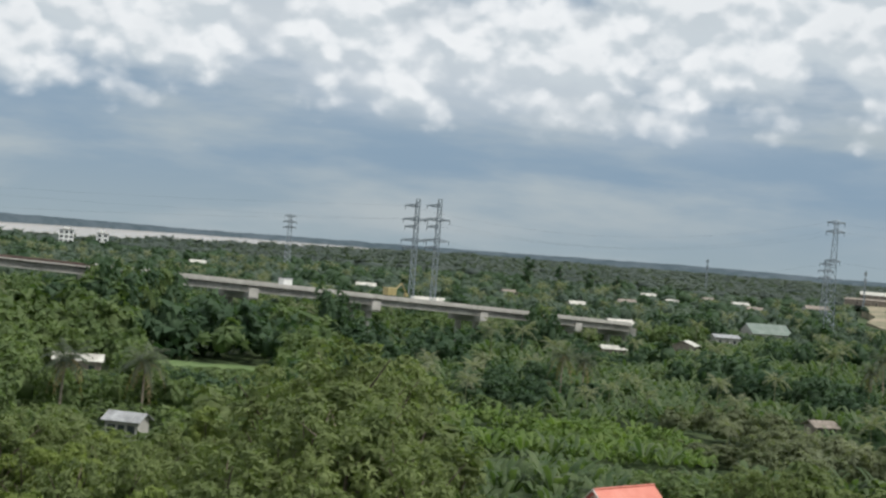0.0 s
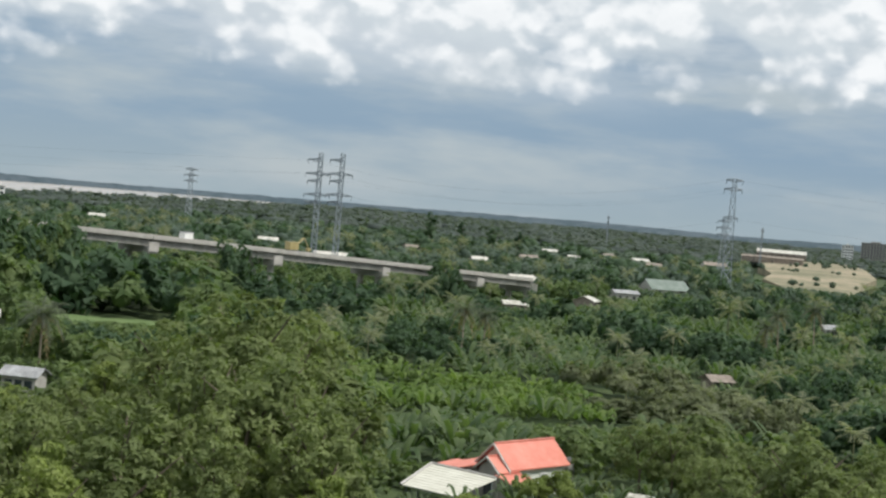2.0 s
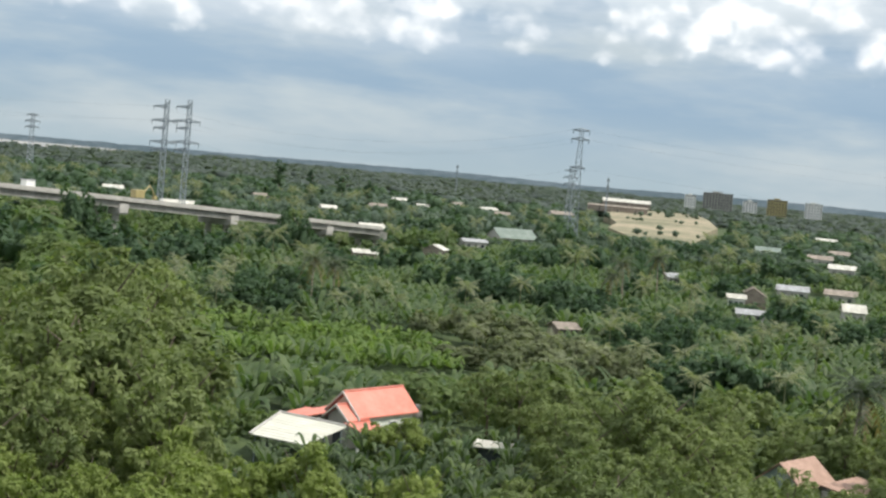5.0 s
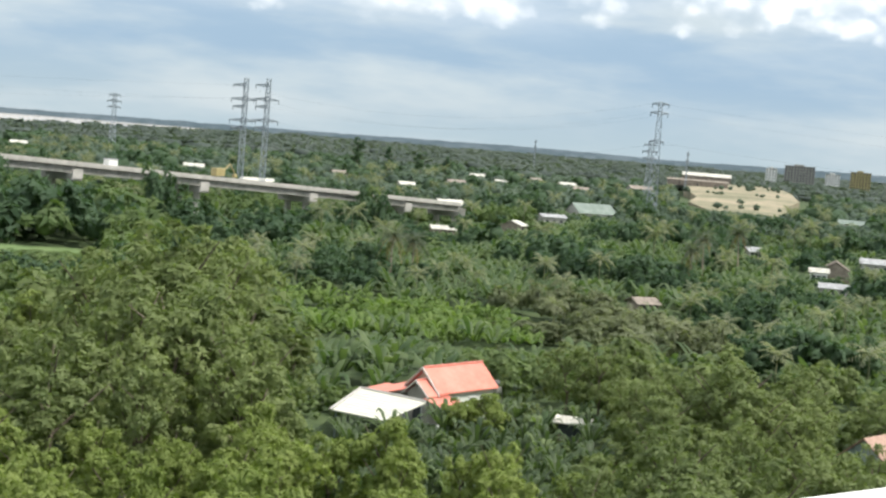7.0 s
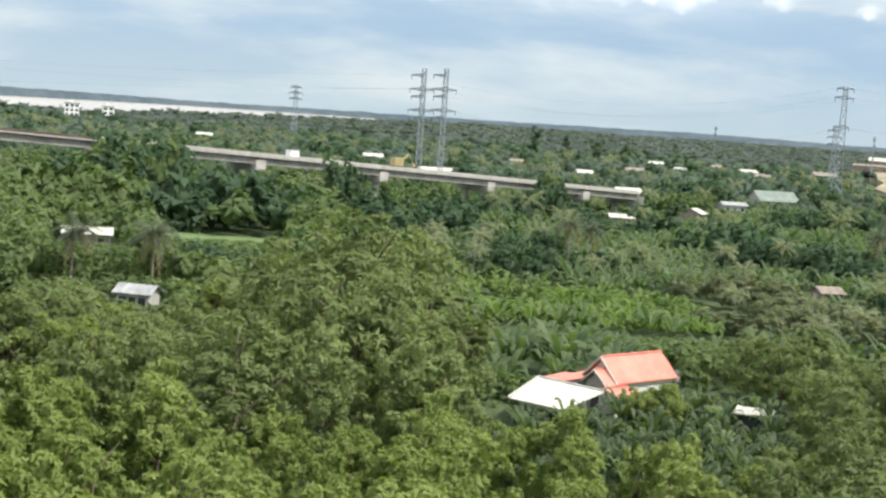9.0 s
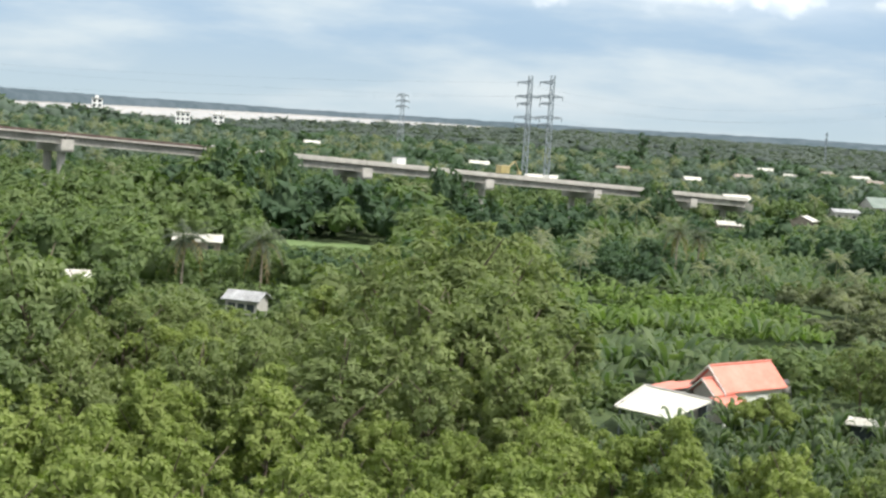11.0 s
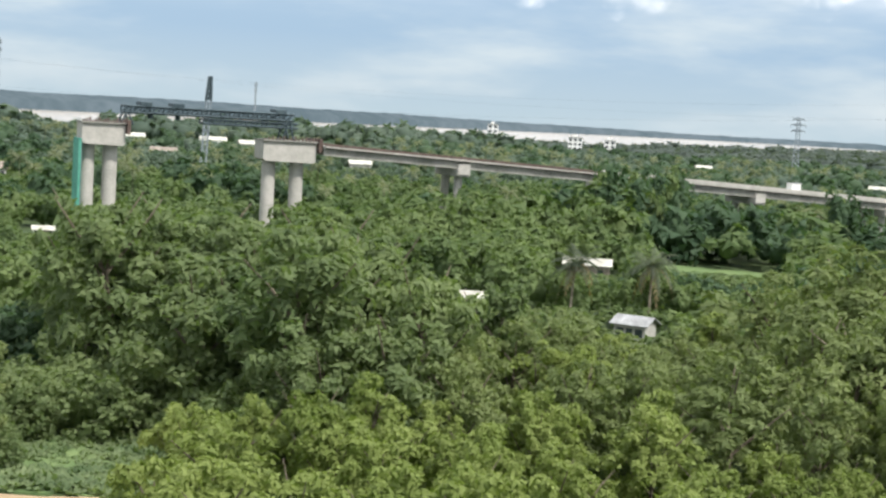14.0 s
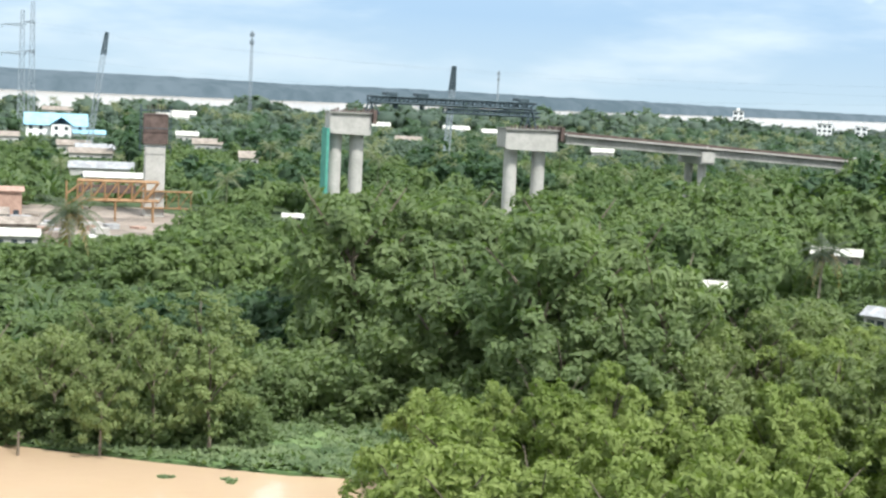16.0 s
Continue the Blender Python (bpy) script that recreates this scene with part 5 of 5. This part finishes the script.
    bar(bm, (-9.8, 4.0, 2.95), (-19.5, -1.4, 2.62), 0.13)
    part("gutter", bm, GABLE, aw, "grey-brown gutter along the back edges")
    for x, y in ((-18.3, -7.0), (-19.0, -1.7), (-9.9, -4.1), (-10.2, 3.4), (-14.0, -5.6), (-14.5, 1.0)):
        bm = bmesh.new()
        bar(bm, (x, y, -0.2), (x, y, 2.5), 0.07, sides=6)
        part("post", bm, STEEL, aw)
    tank = thing("water_tank", place @ pose(5.0, -1.5, 0), "pale round water tank on a short stand beside the house", "water tank")
    bm = bmesh.new()
    bar(bm, (0, 0, 2.3), (0, 0, 3.3), 0.55, 0.55, 14)
    bar(bm, (0, 0, 3.3), (0, 0, 3.55), 0.55, 0.2, 14)
    part("tank", bm, GABLE, tank)
    for x in (-0.4, 0.4):
        for y in (-0.4, 0.4):
            bm = bmesh.new()
            bar(bm, (x, y, -0.2), (x, y, 2.3), 0.07)
            part("leg", bm, CONCRETE_DARK, tank)
    # the second orange roof, close under the balcony, half hidden
    h2 = thing("house", pose(56.2, 126.9, 0, 0, 0, 40), "small house with a salmon roof and a teal-grey gable", "house")
    part("wall", made(gable_wall, -3.0, 3.0, -2.0, 2.0, -0.2, 3.0, 4.6), surface("teal_tarp", (0.26, 0.33, 0.32), (0.42, 0.48, 0.47), 0.8, 0.7), h2)
    part("roof", made(gable_roof, -3.0, 3.0, -2.0, 2.0, 3.15, 4.8, 0.4, 0.12), TILE_OLD, h2)
    bm = bmesh.new()
    slab(bm, [(0.0, -6.0, 2.5), (7.5, -6.0, 2.5), (7.5, -2.5, 2.95), (0.0, -2.5, 2.95)], 0.12)
    part("porch_roof", bm, TILE_OLD, h2)
    part("porch_wall", boxes((0.4, -5.6, -0.2, 7.1, -2.45, 2.4)), GABLE, h2)
    # the pale blue house beyond the yard
    b = thing("house", pose(-437, 470, 0, 0, 0, 44), "two-storey white house with a pale blue hipped roof", "house")
    part("wall", boxes((-12, -7, -0.2, 12, 7, 6.2)), WHITE_PAINT, b)
    part("roof", made(gable_roof, -12, 12, -7, 7, 6.3, 10.5, 0.9, 0.2), SHEET_BLUE, b)
    part("wing", boxes((-2, -11, -0.2, 6, -7.02, 6.2)), WHITE_PAINT, b)
    bm = bmesh.new()
    slab(bm, [(-2.8, -11.8, 6.0), (2, -11.8, 9.4), (2, -2, 9.4), (-2.8, -2, 6.0)], 0.2)
    slab(bm, [(2, -11.8, 9.402), (6.8, -11.8, 6.0), (6.8, -2, 6.0), (2, -2, 9.402)], 0.2)
    part("wing_roof", bm, SHEET_BLUE, b)
    bm = bmesh.new()
    slab(bm, [(6.5, -13, 3.0), (20, -13, 3.0), (20, -6, 4.4), (6.5, -6, 4.4)], 0.2)
    part("porch_roof", bm, SHEET_BLUE, b)
    part("porch_wall", boxes((7, -12, -0.2, 19.5, -6, 2.9)), WHITE_PAINT, b)
    for x, y in ((-10, -7.1), (-6, -7.1), (0.0, -11.1), (4.0, -11.1), (9.5, -7.1)):
        for z in (0.9, 3.9):
            part("window", boxes((x - 0.7, y, z, x + 0.7, y + 0.08, z + 1.5)), GLASS_DARK, b)


make_house()


# ---- the building yard ----
def make_yard():
    ob = thing("girder_formwork", pose(-191, 216, 0, 0, 0, 42), "orange steel truss formwork in the building yard", "formwork")
    for y in (-1.5, 1.5):
        for z in (4.2, 7.8):
            bm = bmesh.new()
            bar(bm, (-3.0, y, z), (12.0, y, z), 0.2)
            part("chord", bm, ORANGE, ob)
        for k in range(6):
            x = -3.0 + 2.5 * k
            for x1 in (x, x + 2.5):
                bm = bmesh.new()
                bar(bm, (x, y, 4.2), (x1, y, 7.8), 0.15)
                part("web_bar", bm, ORANGE, ob)
    part("panel", boxes((-2.8, 1.2, 5.4, 7.8, 1.35, 7.0)), FORMWORK, ob, "dark brown form panel")
    for x in (-2.6, 4.0, 11.0):
        bm = bmesh.new()
        for y in (-1.4, 1.4):
            bar(bm, (x, y, -0.1), (x, y, 4.2), 0.18)
        part("trestle", bm, ORANGE, ob)
    ob = thing("trestle_tower", pose(-184, 203, 0, 0, 0, 42), "orange steel trestle tower", "tower")
    bm = bmesh.new()
    for x in (-1.4, 1.4):
        for y in (-1.4, 1.4):
            bar(bm, (x, y, -0.1), (x, y, 8.5), 0.16)
    for k in range(4):
        z = 2.1 * k
        for x in (-1.4, 1.4):
            bar(bm, (x, -1.4, z), (x, 1.4, z + 2.1), 0.1)
        for y in (-1.4, 1.4):
            bar(bm, (-1.4, y, z), (1.4, y, z + 2.1), 0.1)
    part("frame", bm, ORANGE, ob)
    rng = random.Random(5)
    # stacks and heaps between the stores
    for k in range(60):
        x, y = -186 + rng.uniform(-17, 20), 196 + rng.uniform(-20, 16)
        ob = thing("material_stack", pose(x, y, 0.2, 0, 0, rng.uniform(0, 90)), "stack of pale building material in the yard", "stack", "stacks in the yard")
        w, d, h = rng.uniform(1.5, 4), rng.uniform(1.2, 2.5), rng.uniform(0.6, 1.8)
        n = max(1, int(h / 0.5))
        mat = rng.choice([CONCRETE, TILE_OLD, SHEET_GREY, RUST, WHITE_PAINT])
        for i in range(n):
            o = rng.uniform(-0.15, 0.15)
            part("layer", boxes((-w / 2 + o, -d / 2, i * 0.5, w / 2 + o, d / 2, i * 0.5 + 0.44), bevel=0.04), mat, ob)


make_yard()


# ---- pylons, masts, cranes, wires ----
def lattice(bm, h, w0, w1, bays, r, z0=0.0):
    """A tapering four-legged lattice mast."""
    def corner(i, z):
        w = (w0 + (w1 - w0) * (z - z0) / h) / 2
        return Vector((w if i in (0, 3) else -w, w if i < 2 else -w, z))
    for i in range(4):
        bar(bm, corner(i, z0), corner(i, z0 + h), r)
        for k in range(bays):
            a, b = z0 + h * k / bays, z0 + h * (k + 1) / bays
            bar(bm, corner(i, a), corner((i + 1) % 4, b), r * 0.6)
            bar(bm, corner((i + 1) % 4, a), corner(i, b), r * 0.6)
            bar(bm, corner(i, b), corner((i + 1) % 4, b), r * 0.6)


def make_pylon(x, y, h, turn, w0, w1, arms, label, r=0.16):
    """arms: (height below the top, reach to the left, reach to the right)."""
    ob = thing("pylon", pose(x, y, 0, 0, 0, turn), label, "pylon", "power line pylons")
    bm = bmesh.new()
    lattice(bm, h + 0.3, w0, w1, 11, r, -0.3)
    part("mast", bm, STEEL, ob)
    for drop, left, right in arms:
        z = h - drop
        for sg, reach in ((-1, left), (1, right)):
            if reach:
                bm = bmesh.new()
                for yy in (-0.5, 0.5):
                    bar(bm, (0, yy, z + 0.7), (sg * reach, 0, z), r * 1.1)
                    bar(bm, (0, yy, z - 0.5), (sg * reach, 0, z), r * 1.1)
                    for k in range(1, 4):
                        f = k / 4
                        bar(bm, (sg * reach * f, yy * (1 - f), z + 0.7 * (1 - f)), (sg * reach * f, yy * (1 - f), z - 0.5 * (1 - f)), r * 0.6)
                a = part("cross_arm", bm, STEEL, ob)
                bm = bmesh.new()
                bar(bm, (sg * (reach - 0.2), 0, z), (sg * (reach - 0.2), 0, z - 1.6), 0.12, sides=6)
                part("insulator", bm, GLASS_DARK, a)
    return ob


def make_lines():
    double = [(2.7, 5.2, 0), (8.2, 5.6, 4.6), (11.2, 4.8, 0), (16.6, 5.8, 4.8), (19.6, 5.0, 0)]
    make_pylon(-11.4, 600, 45.4, -3, 2.2, 1.6, double, "grey steel lattice pylon with arms at five levels", 0.2)
    make_pylon(-2.6, 601, 46.0, -3, 2.2, 1.6, double, "grey steel lattice pylon with arms at five levels", 0.2)
    make_pylon(151.7, 580.5, 49.3, -14, 4.4, 1.4, [(0.6, 3.4, 3.4), (4.2, 3.8, 3.4), (15.5, 3.4, 2.6)], "tall grey lattice pylon with three pairs of arms", 0.17)
    make_pylon(224, 872, 35.5, -14, 4.0, 1.4, [(1, 4, 4), (5, 4.5, 4.5), (9, 4, 4)], "smaller far lattice pylon", 0.2)
    make_pylon(-108, 1044, 40.5, 5, 5.0, 1.8, [(1, 4, 4), (5, 5, 5), (9, 4.5, 4.5)], "far grey lattice pylon", 0.26)
    make_pylon(-487.7, 502, 54.0, 44, 3.2, 1.6, [(6.5, 9, 0), (19, 9, 0)], "grey twin-pole pylon with long arms", 0.2)
    make_pylon(-484.5, 505, 58.0, 44, 3.2, 1.6, [(9, 3, 1), (22, 3, 1)], "grey twin-pole pylon with long arms", 0.2)
    for x, y, h, w in ((-585, 811, 60.5, 1.6), (-578, 1164, 47, 1.2), (312, 1100, 34, 1.0), (262, 1477, 35, 1.2)):
        ob = thing("radio_mast", pose(x, y, 0), "thin grey lattice radio mast above the trees", "mast", "radio masts")
        bm = bmesh.new()
        lattice(bm, h, w * 1.2, w * 0.6, 16, 0.1, -0.3)
        part("mast", bm, STEEL, ob)
        for z in (h - 4, h - 9):
            part("antenna", boxes((-w, -0.4, z, w, 0.4, z + 2.4)), STEEL, ob)
    # crawler cranes
    for x, y, base, tip, boom in ((-346, 388, 2.4, 41.5, 5.2), (-227.5, 422.8, 2.4, 35.2, 1.4)):
        ob = thing("crawler_crane", pose(x, y, 0, 0, 0, 40), "crawler crane with a dark lattice boom", "crane", "crawler cranes")
        part("body", boxes((-2.6, -2.0, 1.2, 3.2, 2.0, 3.6), bevel=0.15), ORANGE, ob)
        for yy in (-2.3, 1.3):
            part("track", boxes((-3.4, yy, -0.1, 3.4, yy + 1.0, 1.15), bevel=0.3), DARK_STEEL, ob)
        bm = bmesh.new()
        lattice(bm, tip - base - 7, 1.9, 1.5, 12, 0.12, 0.0)
        bo = part("boom", bm, STEEL, ob)
        bo.matrix_basis = Matrix.Translation((0, 0, base)) @ Matrix.Rotation(math.atan2(boom, tip - base), 4, "Y")
        bm = bmesh.new()
        lattice(bm, 7.6, 1.6, 0.9, 5, 0.3, tip - base - 7.2)
        part("boom_head", bm, DARK_STEEL, bo, "dark boom head")
    # wires, sagging between the pylons
    runs = [((-16.5, 600, 42.5), (148.5, 581, 48.6)), ((-6.6, 601, 37.5), (155, 580, 45.0)), ((-17, 600, 37.2), (148, 581, 45.0)), ((2.2, 601, 29.2), (154.4, 580, 33.8)),
            ((-16.5, 600, 42.5), (-490, 500, 47.5)), ((-17, 600, 37.2), (-490, 500, 35.0)), ((2.2, 601, 37.6), (-484, 505, 49.0)),
            ((155, 580, 48.6), (560, 480, 47.0)), ((155, 580, 45.0), (560, 480, 43.0)), ((148, 581, 33.8), (560, 480, 33.0))]
    for a, b in runs:
        cu = bpy.data.curves.new("power_line", "CURVE")
        cu.dimensions, cu.bevel_depth, cu.bevel_resolution = "3D", 0.014, 0
        sp = cu.splines.new("POLY")
        sp.points.add(24)
        for i in range(25):
            f = i / 24
            p = Vector(a).lerp(Vector(b), f)
            sp.points[i].co = (p.x, p.y, p.z - 4 * 9.0 * f * (1 - f), 1)
        cu.materials.append(DARK_STEEL)
        tagged(new("power_line", cu), "thin dark power line sagging between pylons", "power line", "power lines")


make_lines()


def make_post():
    ob = thing("mooring_post", pose(-76.6, 79.2, 0), "dark wooden mooring post standing at the creek's edge", "post")
    bm = bmesh.new()
    bar(bm, (0, 0, -0.4), (0.05, 0, 1.9), 0.11, 0.09, 8)
    part("pole", bm, BARK, ob)
    bm = bmesh.new()
    bar(bm, (-0.4, 0, 1.5), (0.5, 0, 1.55), 0.05, 0.05, 6)
    part("crossbar", bm, BARK, ob)


make_post()


# ---- the building that the camera stands on ----
def make_balcony():
    # local x runs along the parapet, y towards the building
    m = Matrix.Translation((0.806, 1.988, 0)) @ Matrix.Rotation(math.atan2(0.165, 0.274), 4, "Z")
    ob = tagged(new("wall_building"), "white painted building wall under the balcony", "wall", kind="structure")
    ob.matrix_world = m
    part("wall_face", boxes((-6, -9, -0.5, 6, -0.25, 26.3)), WHITE_PAINT, ob)
    fl = part("balcony_floor", boxes((-6, -9, 26.304, 6, 0.0, 26.5)), CONCRETE)
    fl.matrix_world = m
    tagged(fl, "plain concrete balcony floor", "floor", kind="structure")
    pa = thing("balcony_parapet", m, "smooth white painted balcony parapet with a rounded top", "parapet", kind="structure")
    part("parapet_wall", boxes((-6, -0.30, 26.504, 6, -0.06, 27.40)), WHITE_PAINT, pa)
    part("coping", boxes((-6, -0.36, 27.404, 6, 0.0, 27.55), bevel=0.012), WHITE_PAINT, pa)


make_balcony()
